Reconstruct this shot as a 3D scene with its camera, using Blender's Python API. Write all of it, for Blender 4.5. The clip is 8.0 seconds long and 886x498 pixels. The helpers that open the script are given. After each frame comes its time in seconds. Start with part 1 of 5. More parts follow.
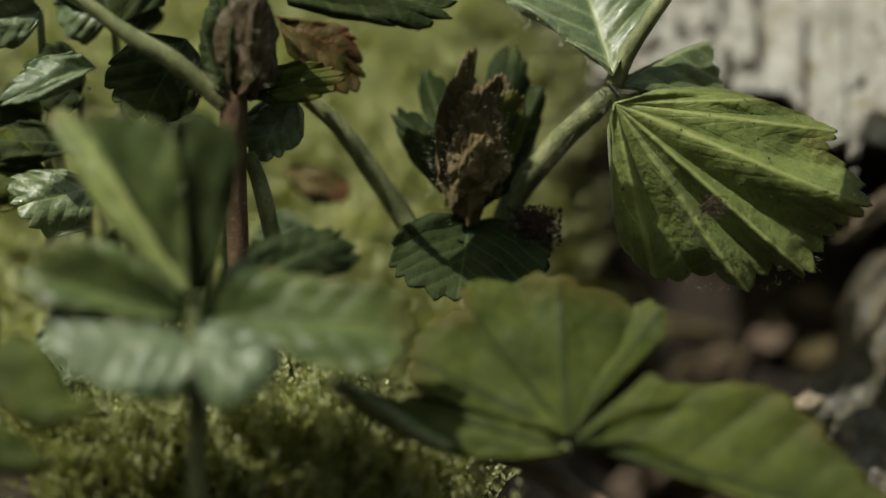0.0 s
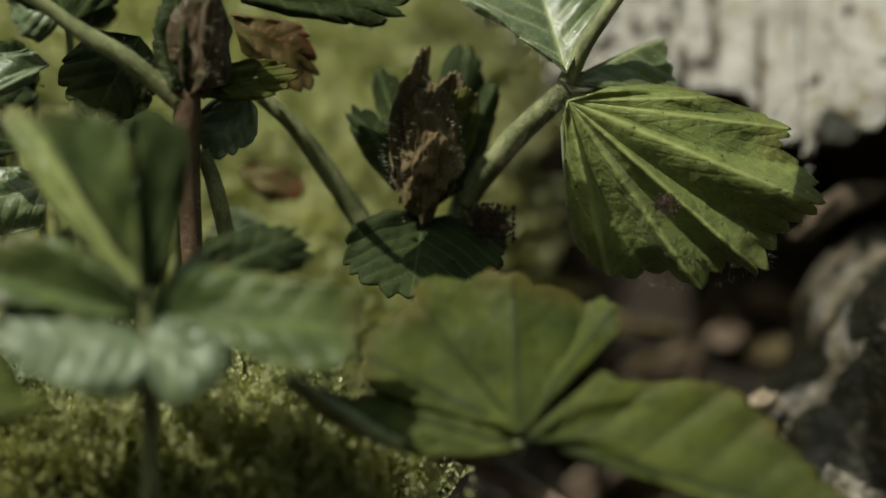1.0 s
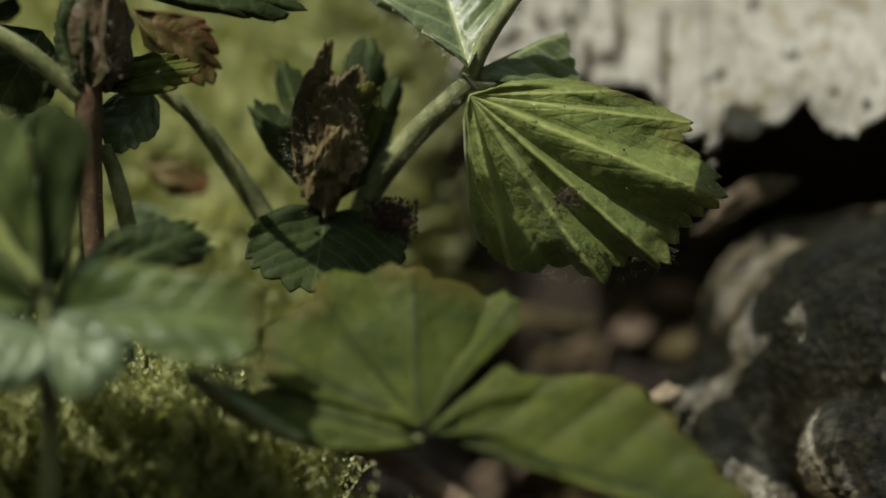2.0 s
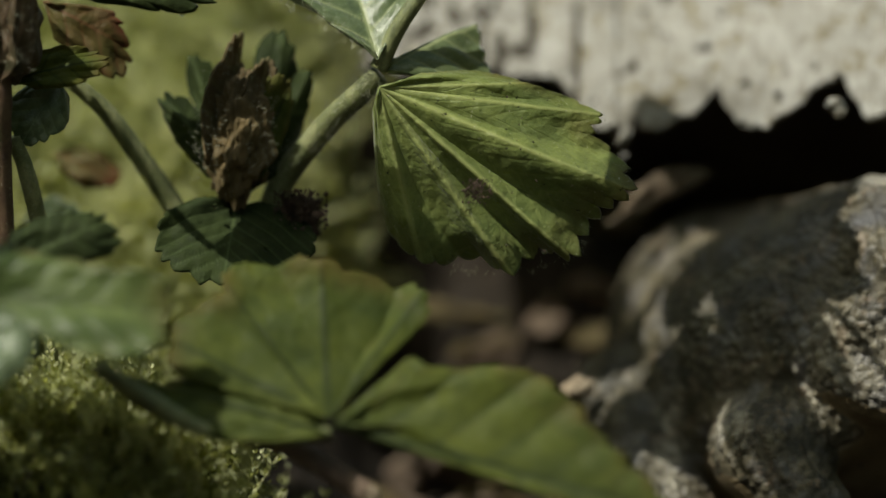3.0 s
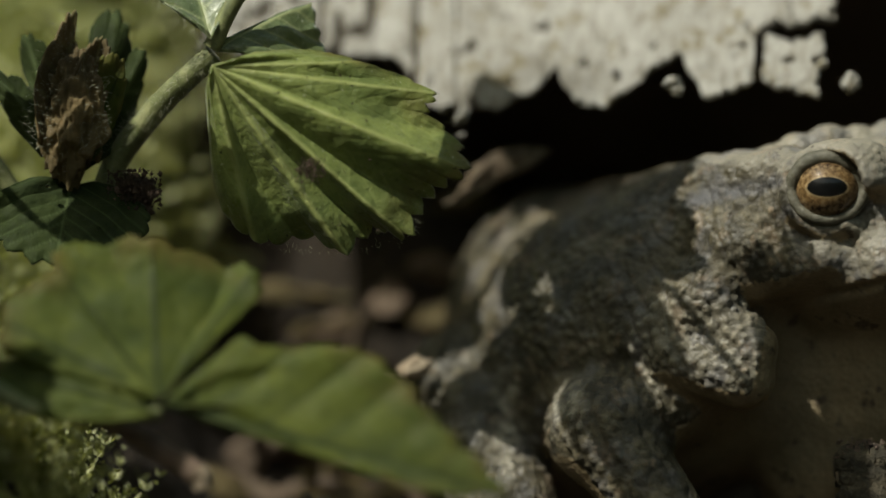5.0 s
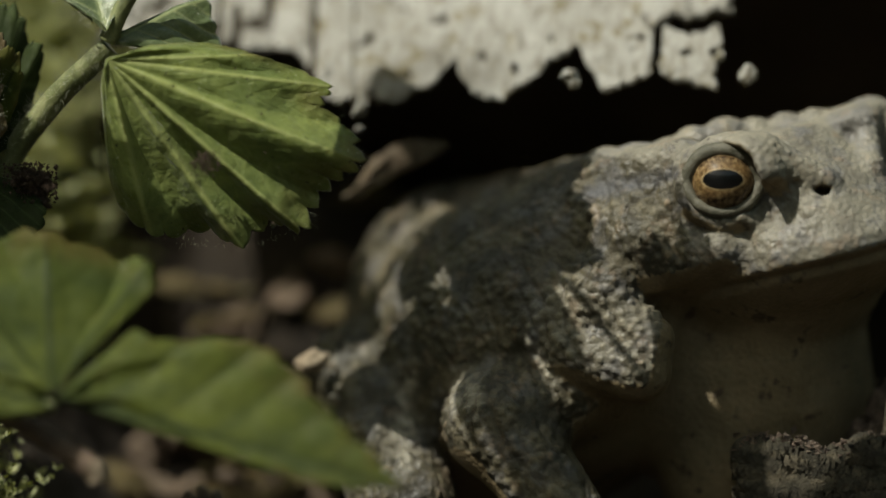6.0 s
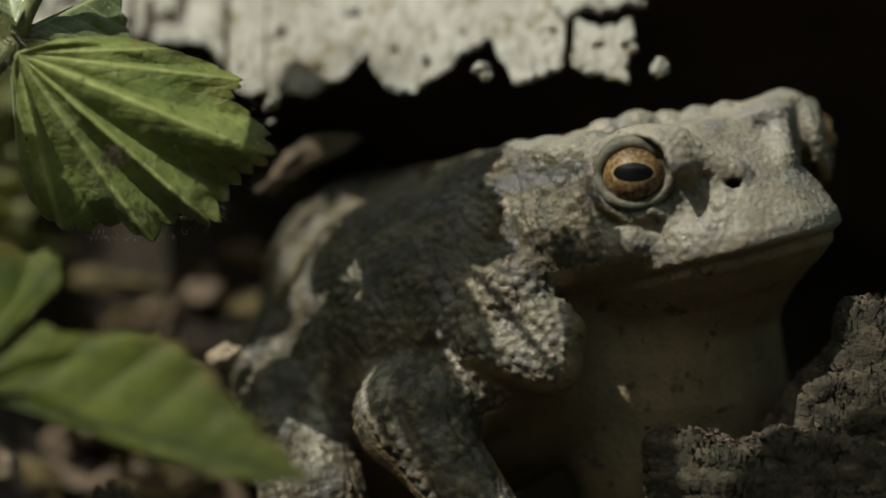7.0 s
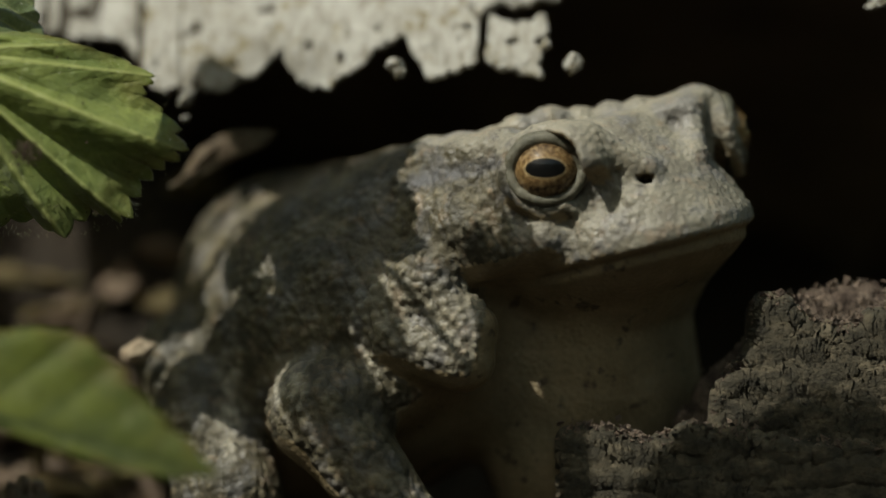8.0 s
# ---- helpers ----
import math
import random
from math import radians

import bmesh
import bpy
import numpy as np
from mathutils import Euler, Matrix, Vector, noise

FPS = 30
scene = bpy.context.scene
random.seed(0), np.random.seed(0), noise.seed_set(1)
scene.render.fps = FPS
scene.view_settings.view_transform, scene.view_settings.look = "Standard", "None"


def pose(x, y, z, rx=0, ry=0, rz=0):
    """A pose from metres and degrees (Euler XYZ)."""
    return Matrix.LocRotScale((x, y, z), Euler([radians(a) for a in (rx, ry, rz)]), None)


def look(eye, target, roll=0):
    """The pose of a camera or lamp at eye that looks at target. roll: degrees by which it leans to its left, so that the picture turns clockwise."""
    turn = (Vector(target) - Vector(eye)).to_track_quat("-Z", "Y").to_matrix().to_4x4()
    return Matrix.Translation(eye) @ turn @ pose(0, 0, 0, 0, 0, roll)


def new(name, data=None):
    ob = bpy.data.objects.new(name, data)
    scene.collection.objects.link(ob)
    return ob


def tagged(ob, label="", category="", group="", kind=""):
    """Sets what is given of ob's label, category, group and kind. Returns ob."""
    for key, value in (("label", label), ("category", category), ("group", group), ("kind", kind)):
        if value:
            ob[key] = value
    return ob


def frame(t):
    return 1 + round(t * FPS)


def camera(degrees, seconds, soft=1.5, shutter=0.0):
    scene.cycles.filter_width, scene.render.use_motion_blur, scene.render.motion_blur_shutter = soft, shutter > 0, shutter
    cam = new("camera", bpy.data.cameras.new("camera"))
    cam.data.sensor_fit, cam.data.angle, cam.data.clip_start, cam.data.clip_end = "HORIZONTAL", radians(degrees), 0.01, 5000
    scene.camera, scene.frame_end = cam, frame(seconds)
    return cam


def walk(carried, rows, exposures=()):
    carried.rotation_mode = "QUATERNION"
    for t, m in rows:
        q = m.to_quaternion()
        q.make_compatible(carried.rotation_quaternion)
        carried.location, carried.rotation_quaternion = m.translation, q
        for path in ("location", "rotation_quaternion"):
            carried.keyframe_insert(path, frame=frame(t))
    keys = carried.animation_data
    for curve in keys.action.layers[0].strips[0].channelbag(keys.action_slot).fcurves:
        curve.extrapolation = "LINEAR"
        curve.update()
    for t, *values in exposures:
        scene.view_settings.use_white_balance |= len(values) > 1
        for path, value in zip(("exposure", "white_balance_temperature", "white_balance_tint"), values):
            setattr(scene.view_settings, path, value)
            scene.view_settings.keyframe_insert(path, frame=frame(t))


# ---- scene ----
cam = camera(6.0, 8.0)
ROWS = [
    (0.0, 0.00000, -1.05290, 0.05200, -0.000, -0.000, 0.000),
    (0.5, 0.00151, -1.05312, 0.05192, 0.001, -0.001, -0.054),
    (1.0, 0.00579, -1.05321, 0.05168, 0.000, 0.001, 0.008),
    (1.5, 0.01182, -1.05310, 0.05129, 0.003, -0.000, -0.003),
    (3.0, 0.02917, -1.05372, 0.05001, -0.002, -0.002, 0.101),
    (3.5, 0.03411, -1.05207, 0.04909, -0.001, 0.002, 0.091),
    (4.0, 0.03944, -1.05156, 0.04839, 0.003, 0.001, 0.151),
    (4.5, 0.04415, -1.05060, 0.04784, 0.002, 0.002, 0.153),
    (6.0, 0.06272, -1.04928, 0.04642, -0.003, 0.001, 0.269),
    (6.5, 0.06847, -1.04870, 0.04602, -0.000, 0.002, 0.289),
    (7.0, 0.07383, -1.04834, 0.04549, -0.002, 0.003, 0.339),
    (7.5, 0.07928, -1.04903, 0.04496, 0.002, 0.004, 0.348),
    (8.0, 0.08476, -1.04848, 0.04492, -0.000, 0.002, 0.359),
]

walk(cam, [(t, pose(x, y, z, 90 + pitch, roll, yaw)) for t, x, y, z, yaw, pitch, roll in ROWS],
     exposures=[(0.0, 0.38, 6700, 4), (8.0, 0.38, 6700, 4)])
cam.data.dof.use_dof = True
cam.data.dof.focus_distance = 1.0515
cam.data.dof.aperture_fstop = 5.2

# ---- light ----
SUN_WAY = Vector((-0.46, -0.40, 0.79)).normalized()
world = bpy.data.worlds.new("world")
scene.world = world
world.use_nodes = True
wn = world.node_tree.nodes
sky = wn.new("ShaderNodeTexSky")
sky.sky_type = "NISHITA"
sky.sun_disc = False
sky.sun_elevation = math.asin(SUN_WAY.z)
sky.sun_rotation = math.atan2(SUN_WAY.x, SUN_WAY.y)
wn["Background"].inputs["Strength"].default_value = 0.15
tint = wn.new("ShaderNodeMix")
tint.data_type, tint.blend_type = "RGBA", "MULTIPLY"
tint.inputs[0].default_value = 1.0
tint.inputs[7].default_value = (1.0, 0.89, 0.60, 1)
world.node_tree.links.new(sky.outputs[0], tint.inputs[6])
world.node_tree.links.new(tint.outputs[2], wn["Background"].inputs["Color"])
sun = new("sun", bpy.data.lights.new("sun", "SUN"))
sun.data.energy, sun.data.angle, sun.data.color = 3.1, radians(0.6), (1.0, 0.965, 0.9)
sun.matrix_world = look(tuple(SUN_WAY * 3), (0, 0, 0))


# ---- materials ----
def graph(name):
    m = bpy.data.materials.new(name)
    m.use_nodes = True
    nt = m.node_tree
    return m, nt, nt.nodes["Principled BSDF"]


def node(nt, kind, **sockets):
    n = nt.nodes.new(kind)
    for key, value in sockets.items():
        n.inputs[key.replace("_", " ")].default_value = value
    return n


def ramp(nt, source, stops):
    n = nt.nodes.new("ShaderNodeValToRGB")
    els = n.color_ramp.elements
    while len(els) < len(stops):
        els.new(0.5)
    for e, (p, c) in zip(els, stops):
        e.position, e.color = p, (*c, 1)
    nt.links.new(source, n.inputs[0])
    return n.outputs[0]


def noise_of(nt, scale, detail=4.0, rough=0.6, coord="Object", stretch=None):
    tc = nt.nodes.new("ShaderNodeTexCoord")
    out = tc.outputs[coord]
    if stretch:
        mp = nt.nodes.new("ShaderNodeMapping")
        mp.inputs["Scale"].default_value = stretch
        nt.links.new(out, mp.inputs[0])
        out = mp.outputs[0]
    n = node(nt, "ShaderNodeTexNoise", Scale=scale, Detail=detail, Roughness=rough)
    nt.links.new(out, n.inputs["Vector"])
    return n.outputs["Fac"]


def mixed(nt, fac, a, b, how="MIX"):
    n = nt.nodes.new("ShaderNodeMix")
    n.data_type, n.blend_type = "RGBA", how
    for s, v in ((n.inputs[0], fac), (n.inputs[6], a), (n.inputs[7], b)):
        if isinstance(v, (int, float)):
            s.default_value = v
        elif isinstance(v, tuple):
            s.default_value = (*v, 1)
        else:
            nt.links.new(v, s)
    return n.outputs[2]


def bumped(nt, bsdf, height, strength=0.5, distance=0.0003, after=None):
    b = node(nt, "ShaderNodeBump", Strength=strength, Distance=distance)
    nt.links.new(height, b.inputs["Height"])
    if after is not None:
        nt.links.new(after, b.inputs["Normal"])
    nt.links.new(b.outputs[0], bsdf.inputs["Normal"])
    return b.outputs[0]


def attribute(nt, name):
    a = nt.nodes.new("ShaderNodeAttribute")
    a.attribute_name = name
    return a.outputs["Fac"]


def leaf_material(name, base, dark, vein, gloss=0.42, through_light=0.35, edge=None, dirt=0.0, sheen=0.1):
    m, nt, p = graph(name)
    big = noise_of(nt, 90, 3)
    col = mixed(nt, ramp(nt, big, [(0.35, (0, 0, 0)), (0.7, (1, 1, 1))]), dark, base)
    col = mixed(nt, 0.55, col, ramp(nt, noise_of(nt, 330, 5, 0.65), [(0.36, (0.55, 0.6, 0.5)), (0.62, (1.1, 1.08, 1.0))]), "MULTIPLY")
    fine = noise_of(nt, 1500, 3)
    col = mixed(nt, 0.35, col, ramp(nt, fine, [(0.3, (0.45, 0.5, 0.4)), (0.7, (1, 1, 1))]), "MULTIPLY")
    col = mixed(nt, attribute(nt, "vein"), col, vein)
    if edge:
        em = nt.nodes.new("ShaderNodeMath")
        em.operation = "MULTIPLY"
        nt.links.new(ramp(nt, attribute(nt, "rim"), [(0.8, (0, 0, 0)), (1.0, (0.8, 0.8, 0.8))]), em.inputs[0])
        nt.links.new(ramp(nt, noise_of(nt, 160, 4), [(0.4, (0, 0, 0)), (0.62, (1, 1, 1))]), em.inputs[1])
        col = mixed(nt, em.outputs[0], col, edge)
    if dirt:
        col = mixed(nt, ramp(nt, noise_of(nt, 2300, 2, 0.5), [(0.72, (0, 0, 0)), (0.75, (0.8,) * 3)]), col, (0.6, 0.62, 0.5))
        spots = ramp(nt, noise_of(nt, 900, 5, 0.7), [(0.65, (0, 0, 0)), (0.68, (1, 1, 1))])
        col = mixed(nt, spots, col, (0.02, 0.016, 0.01))
    nt.links.new(col, p.inputs["Base Color"])
    nt.links.new(ramp(nt, noise_of(nt, 600, 4), [(0.3, (gloss - 0.12,) * 3), (0.7, (gloss + 0.2,) * 3)]), p.inputs["Roughness"])
    first = bumped(nt, p, noise_of(nt, 420, 3), 0.5, 0.0006)
    bumped(nt, p, noise_of(nt, 1500, 4), 0.6, 0.0003, first)
    p.inputs["Sheen Weight"].default_value = sheen
    p.inputs["Sheen Roughness"].default_value = 0.35
    tr = nt.nodes.new("ShaderNodeBsdfTranslucent")
    nt.links.new(mixed(nt, 1.0, col, (1.0, 1.0, 0.45), "MULTIPLY"), tr.inputs[0])
    mx = nt.nodes.new("ShaderNodeMixShader")
    mx.inputs[0].default_value = through_light
    nt.links.new(p.outputs[0], mx.inputs[1])
    nt.links.new(tr.outputs[0], mx.inputs[2])
    nt.links.new(mx.outputs[0], nt.nodes["Material Output"].inputs[0])
    return m


def rough_material(name, stops, scale, rough=0.85, bump=0.8, distance=0.0008, stretch=None, fine=1800):
    m, nt, p = graph(name)
    col = ramp(nt, noise_of(nt, scale, 6, 0.65, stretch=stretch), stops)
    col = mixed(nt, 0.5, col, ramp(nt, noise_of(nt, fine, 4), [(0.3, (0.45,) * 3), (0.68, (1, 1, 1))]), "MULTIPLY")
    nt.links.new(col, p.inputs["Base Color"])
    p.inputs["Roughness"].default_value = rough
    first = bumped(nt, p, noise_of(nt, scale * 2.5, 8, 0.7, stretch=stretch), bump, distance)
    bumped(nt, p, noise_of(nt, fine, 3), bump * 0.6, distance * 0.3, first)
    return m


def bark_material(name, stops, scale, *rest):
    m = rough_material(name, stops, scale, *rest)
    nt = m.node_tree
    p = nt.nodes["Principled BSDF"]
    p.inputs["Specular IOR Level"].default_value = 0.2
    col = p.inputs["Base Color"].links[0].from_socket
    spots = ramp(nt, noise_of(nt, 330, 6, 0.7), [(0.55, (0, 0, 0)), (0.62, (1, 1, 1))])
    col = mixed(nt, spots, col, (0.2, 0.165, 0.085))
    streak = ramp(nt, noise_of(nt, 700, 5, 0.65, stretch=(1.8, 1, 0.14)), [(0.48, (0, 0, 0)), (0.62, (0.75,) * 3)])
    col = mixed(nt, streak, col, (0.2, 0.18, 0.14))
    pits = ramp(nt, noise_of(nt, 620, 4, 0.6, stretch=(1, 1, 0.7)), [(0.66, (0, 0, 0)), (0.72, (0.8,) * 3)])
    col = mixed(nt, pits, col, (0.06, 0.05, 0.035))
    col = mixed(nt, ramp(nt, attribute(nt, "worn"), [(0.3, (0, 0, 0)), (0.5, (1, 1, 1))]), col, (0.035, 0.028, 0.018))
    nt.links.new(col, p.inputs["Base Color"])
    return m


LEAF = leaf_material("leaf_fresh", (0.4, 0.46, 0.15), (0.21, 0.27, 0.085), (0.42, 0.47, 0.17), 0.32, 0.35, (0.16, 0.13, 0.035), 0.35, 0.5)
LEAF_SHINY = leaf_material("leaf_shiny", (0.27, 0.33, 0.17), (0.15, 0.2, 0.09), (0.4, 0.45, 0.22), 0.2, 0.3, None, 0.35, 0.8)
LEAF_SOFT = leaf_material("leaf_yellow_green", (0.17, 0.2, 0.03), (0.085, 0.115, 0.02), (0.04, 0.058, 0.01), 0.62, 0.4, (0.15, 0.115, 0.025), 0.0, 0.0)
LEAF_SOFT.node_tree.nodes["Principled BSDF"].inputs["Specular IOR Level"].default_value = 0.35
LEAF_MILD = leaf_material("leaf_green_gloss", (0.22, 0.28, 0.085), (0.11, 0.16, 0.05), (0.08, 0.11, 0.03), 0.36, 0.35, (0.15, 0.12, 0.03), 0.0, 0.5)
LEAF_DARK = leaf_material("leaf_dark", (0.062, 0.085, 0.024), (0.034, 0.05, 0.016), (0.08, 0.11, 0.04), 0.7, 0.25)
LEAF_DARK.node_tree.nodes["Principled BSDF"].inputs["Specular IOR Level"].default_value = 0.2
LEAF_GREY = leaf_material("leaf_grey_green", (0.24, 0.3, 0.17), (0.13, 0.18, 0.09), (0.2, 0.25, 0.13), 0.32, 0.25, None, 0.0, 0.4)
LEAF_RUST = leaf_material("leaf_rust", (0.16, 0.07, 0.025), (0.14, 0.14, 0.03), (0.2, 0.1, 0.04), 0.55, 0.3, (0.2, 0.03, 0.01))
LEAF_DRY = leaf_material("leaf_dry", (0.26, 0.185, 0.085), (0.13, 0.092, 0.042), (0.22, 0.19, 0.075), 0.7, 0.25)
BUD_BROWN = leaf_material("bud_brown", (0.16, 0.1, 0.06), (0.08, 0.07, 0.035), (0.22, 0.15, 0.09), 0.5, 0.2)
LITTER = leaf_material("litter_brown", (0.3, 0.215, 0.16), (0.15, 0.105, 0.078), (0.13, 0.09, 0.06), 0.7, 0.1)
LEAF_PALE = leaf_material("leaf_pale", (0.22, 0.16, 0.105), (0.12, 0.083, 0.055), (0.22, 0.18, 0.12), 0.7, 0.2)
for glossy, coat in ((LEAF_SHINY, 0.35), (LEAF_GREY, 0.15), (LEAF_MILD, 0.15)):
    shader = glossy.node_tree.nodes["Principled BSDF"]
    shader.inputs["Coat Weight"].default_value, shader.inputs["Coat Roughness"].default_value = coat, 0.33
STEM = rough_material("stem_green", [(0.36, (0.14, 0.16, 0.065)), (0.5, (0.24, 0.265, 0.11)), (0.64, (0.38, 0.39, 0.19))], 300, 0.5, 0.5, 0.0006, (1, 1, 0.5))
STEM_RED = rough_material("stem_reddish", [(0.3, (0.1, 0.05, 0.03)), (0.7, (0.2, 0.13, 0.07))], 500, 0.6, 0.4)
TWIG = rough_material("twig_brown", [(0.3, (0.14, 0.095, 0.065)), (0.7, (0.3, 0.21, 0.145))], 500, 0.7, 0.6)
TWIG_END = rough_material("broken_wood", [(0.3, (0.4, 0.3, 0.2)), (0.7, (0.55, 0.45, 0.32))], 800, 0.8, 0.5)
# One moss in two tones: sunlight put into the first, the second kept dim.
MOSS_LIT = leaf_material("moss", (0.8, 0.8, 0.5), (0.62, 0.64, 0.36), (0.3, 0.34, 0.08), 0.5, 0.4)
MOSS_DIM = leaf_material("moss_dim", (0.42, 0.43, 0.14), (0.2, 0.22, 0.065), (0.1, 0.13, 0.035), 0.5, 0.3)
SOIL = rough_material("soil", [(0.3, (0.019, 0.014, 0.009)), (0.7, (0.06, 0.043, 0.027))], 120, 0.95, 1.0, 0.002)
BARK = bark_material("white_bark", [(0.32, (0.24, 0.225, 0.195)), (0.46, (0.42, 0.405, 0.365)), (0.65, (0.52, 0.505, 0.465))], 130, 0.85, 0.7, 0.00030, (0.8, 1, 0.7))
WOOD_ROT = rough_material("rotten_wood", [(0.3, (0.11, 0.08, 0.05)), (0.7, (0.3, 0.22, 0.14))], 150, 0.9, 1.0, 0.0015, (0.3, 1, 1))
STUMP = rough_material("grey_bark", [(0.36, (0.04, 0.034, 0.021)), (0.5, (0.085, 0.072, 0.046)), (0.66, (0.19, 0.155, 0.1))], 260, 0.9, 1.0, 0.001, (1, 1, 1.6))
STUMP_TOP = rough_material("crumbled_wood", [(0.38, (0.1, 0.066, 0.048)), (0.6, (0.32, 0.24, 0.18))], 500, 0.9, 1.0, 0.0015)
WOODS = rough_material("woodland", [(0.35, (0.07, 0.085, 0.04)), (0.65, (0.17, 0.19, 0.09))], 1.5, 0.9, 0.2, 0.05, None, 9)
CRUMB = rough_material("soil_crumbs", [(0.3, (0.04, 0.026, 0.016)), (0.7, (0.17, 0.11, 0.075))], 700, 0.9, 1.0, 0.0008)
BUD_FUZZ = rough_material("fuzzy_bud", [(0.3, (0.1, 0.07, 0.05)), (0.7, (0.22, 0.17, 0.12))], 800, 0.8, 0.6)
HAIR = rough_material("plant_hair", [(0.3, (0.35, 0.36, 0.24)), (0.7, (0.5, 0.5, 0.36))], 900, 0.5, 0.1)


def toad_skin():
    m, nt, p = graph("toad_skin")
    pale = ramp(nt, noise_of(nt, 170, 5), [(0.34, (0.15, 0.135, 0.105)), (0.5, (0.25, 0.23, 0.18)), (0.66, (0.31, 0.28, 0.215))])
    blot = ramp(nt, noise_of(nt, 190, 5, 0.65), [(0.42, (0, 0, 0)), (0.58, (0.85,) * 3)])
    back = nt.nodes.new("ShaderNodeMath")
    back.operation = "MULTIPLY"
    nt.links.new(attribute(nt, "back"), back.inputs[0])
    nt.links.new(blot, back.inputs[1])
    # Shade under the log put into trunk and limb colour, besides their mottling.
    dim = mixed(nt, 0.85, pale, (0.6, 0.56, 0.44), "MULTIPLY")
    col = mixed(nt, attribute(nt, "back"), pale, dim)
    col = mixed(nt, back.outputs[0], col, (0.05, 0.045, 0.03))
    speck = ramp(nt, noise_of(nt, 650, 4, 0.6), [(0.62, (0, 0, 0)), (0.7, (0.7, 0.7, 0.7))])
    col = mixed(nt, speck, col, (0.06, 0.05, 0.036))
    col = mixed(nt, ramp(nt, noise_of(nt, 240, 4), [(0.5, (0, 0, 0)), (0.62, (0.55,) * 3)]), col, (0.185, 0.18, 0.185))
    col = mixed(nt, ramp(nt, noise_of(nt, 360, 4), [(0.56, (0, 0, 0)), (0.68, (0.4,) * 3)]), col, (0.33, 0.235, 0.155))
    # Dappled sunlight painted as pale colour, broken up by noise.
    sun_mark = nt.nodes.new("ShaderNodeMath")
    sun_mark.operation = "MULTIPLY"
    nt.links.new(attribute(nt, "pale"), sun_mark.inputs[0])
    nt.links.new(ramp(nt, noise_of(nt, 420, 4), [(0.42, (0.1,) * 3), (0.56, (1, 1, 1))]), sun_mark.inputs[1])
    col = mixed(nt, sun_mark.outputs[0], col, (0.4, 0.37, 0.3))
    band = nt.nodes.new("ShaderNodeMath")
    band.operation = "MULTIPLY"
    nt.links.new(attribute(nt, "slate"), band.inputs[0])
    nt.links.new(ramp(nt, noise_of(nt, 500, 4), [(0.3, (0.3,) * 3), (0.6, (0.9,) * 3)]), band.inputs[1])
    col = mixed(nt, band.outputs[0], col, (0.105, 0.105, 0.115))
    col = mixed(nt, attribute(nt, "belly"), col, mixed(nt, ramp(nt, noise_of(nt, 300, 3), [(0.6, (0, 0, 0)), (0.67, (0.85,) * 3)]), ramp(nt, noise_of(nt, 160, 4), [(0.35, (0.2, 0.15, 0.08)), (0.65, (0.29, 0.225, 0.13))]), (0.06, 0.042, 0.025)))
    # Crease shade painted in: darker between warts and in folds, paler on tops.
    wart_shade = attribute(nt, "wart_shade")
    col = mixed(nt, 1.0, col, ramp(nt, wart_shade, [(0.0, (0.68, 0.66, 0.62)), (0.45, (0.95, 0.95, 0.94)), (1.0, (1.12, 1.1, 1.05))]), "MULTIPLY")
    col = mixed(nt, 0.4, col, ramp(nt, noise_of(nt, 1600, 4), [(0.3, (0.5,) * 3), (0.68, (1, 1, 1))]), "MULTIPLY")
    nt.links.new(col, p.inputs["Base Color"])
    nt.links.new(ramp(nt, noise_of(nt, 260, 4), [(0.35, (0.42,) * 3), (0.65, (0.7,) * 3)]), p.inputs["Roughness"])
    p.inputs["Specular IOR Level"].default_value = 0.45
    tc = nt.nodes.new("ShaderNodeTexCoord")
    vor = node(nt, "ShaderNodeTexVoronoi", Scale=1300.0)
    nt.links.new(tc.outputs["Object"], vor.inputs["Vector"])
    first = bumped(nt, p, ramp(nt, vor.outputs["Distance"], [(0.0, (1, 1, 1)), (0.7, (0, 0, 0))]), 0.3, 0.0003)
    bumped(nt, p, noise_of(nt, 2300, 4), 0.5, 0.0002, first)
    return m


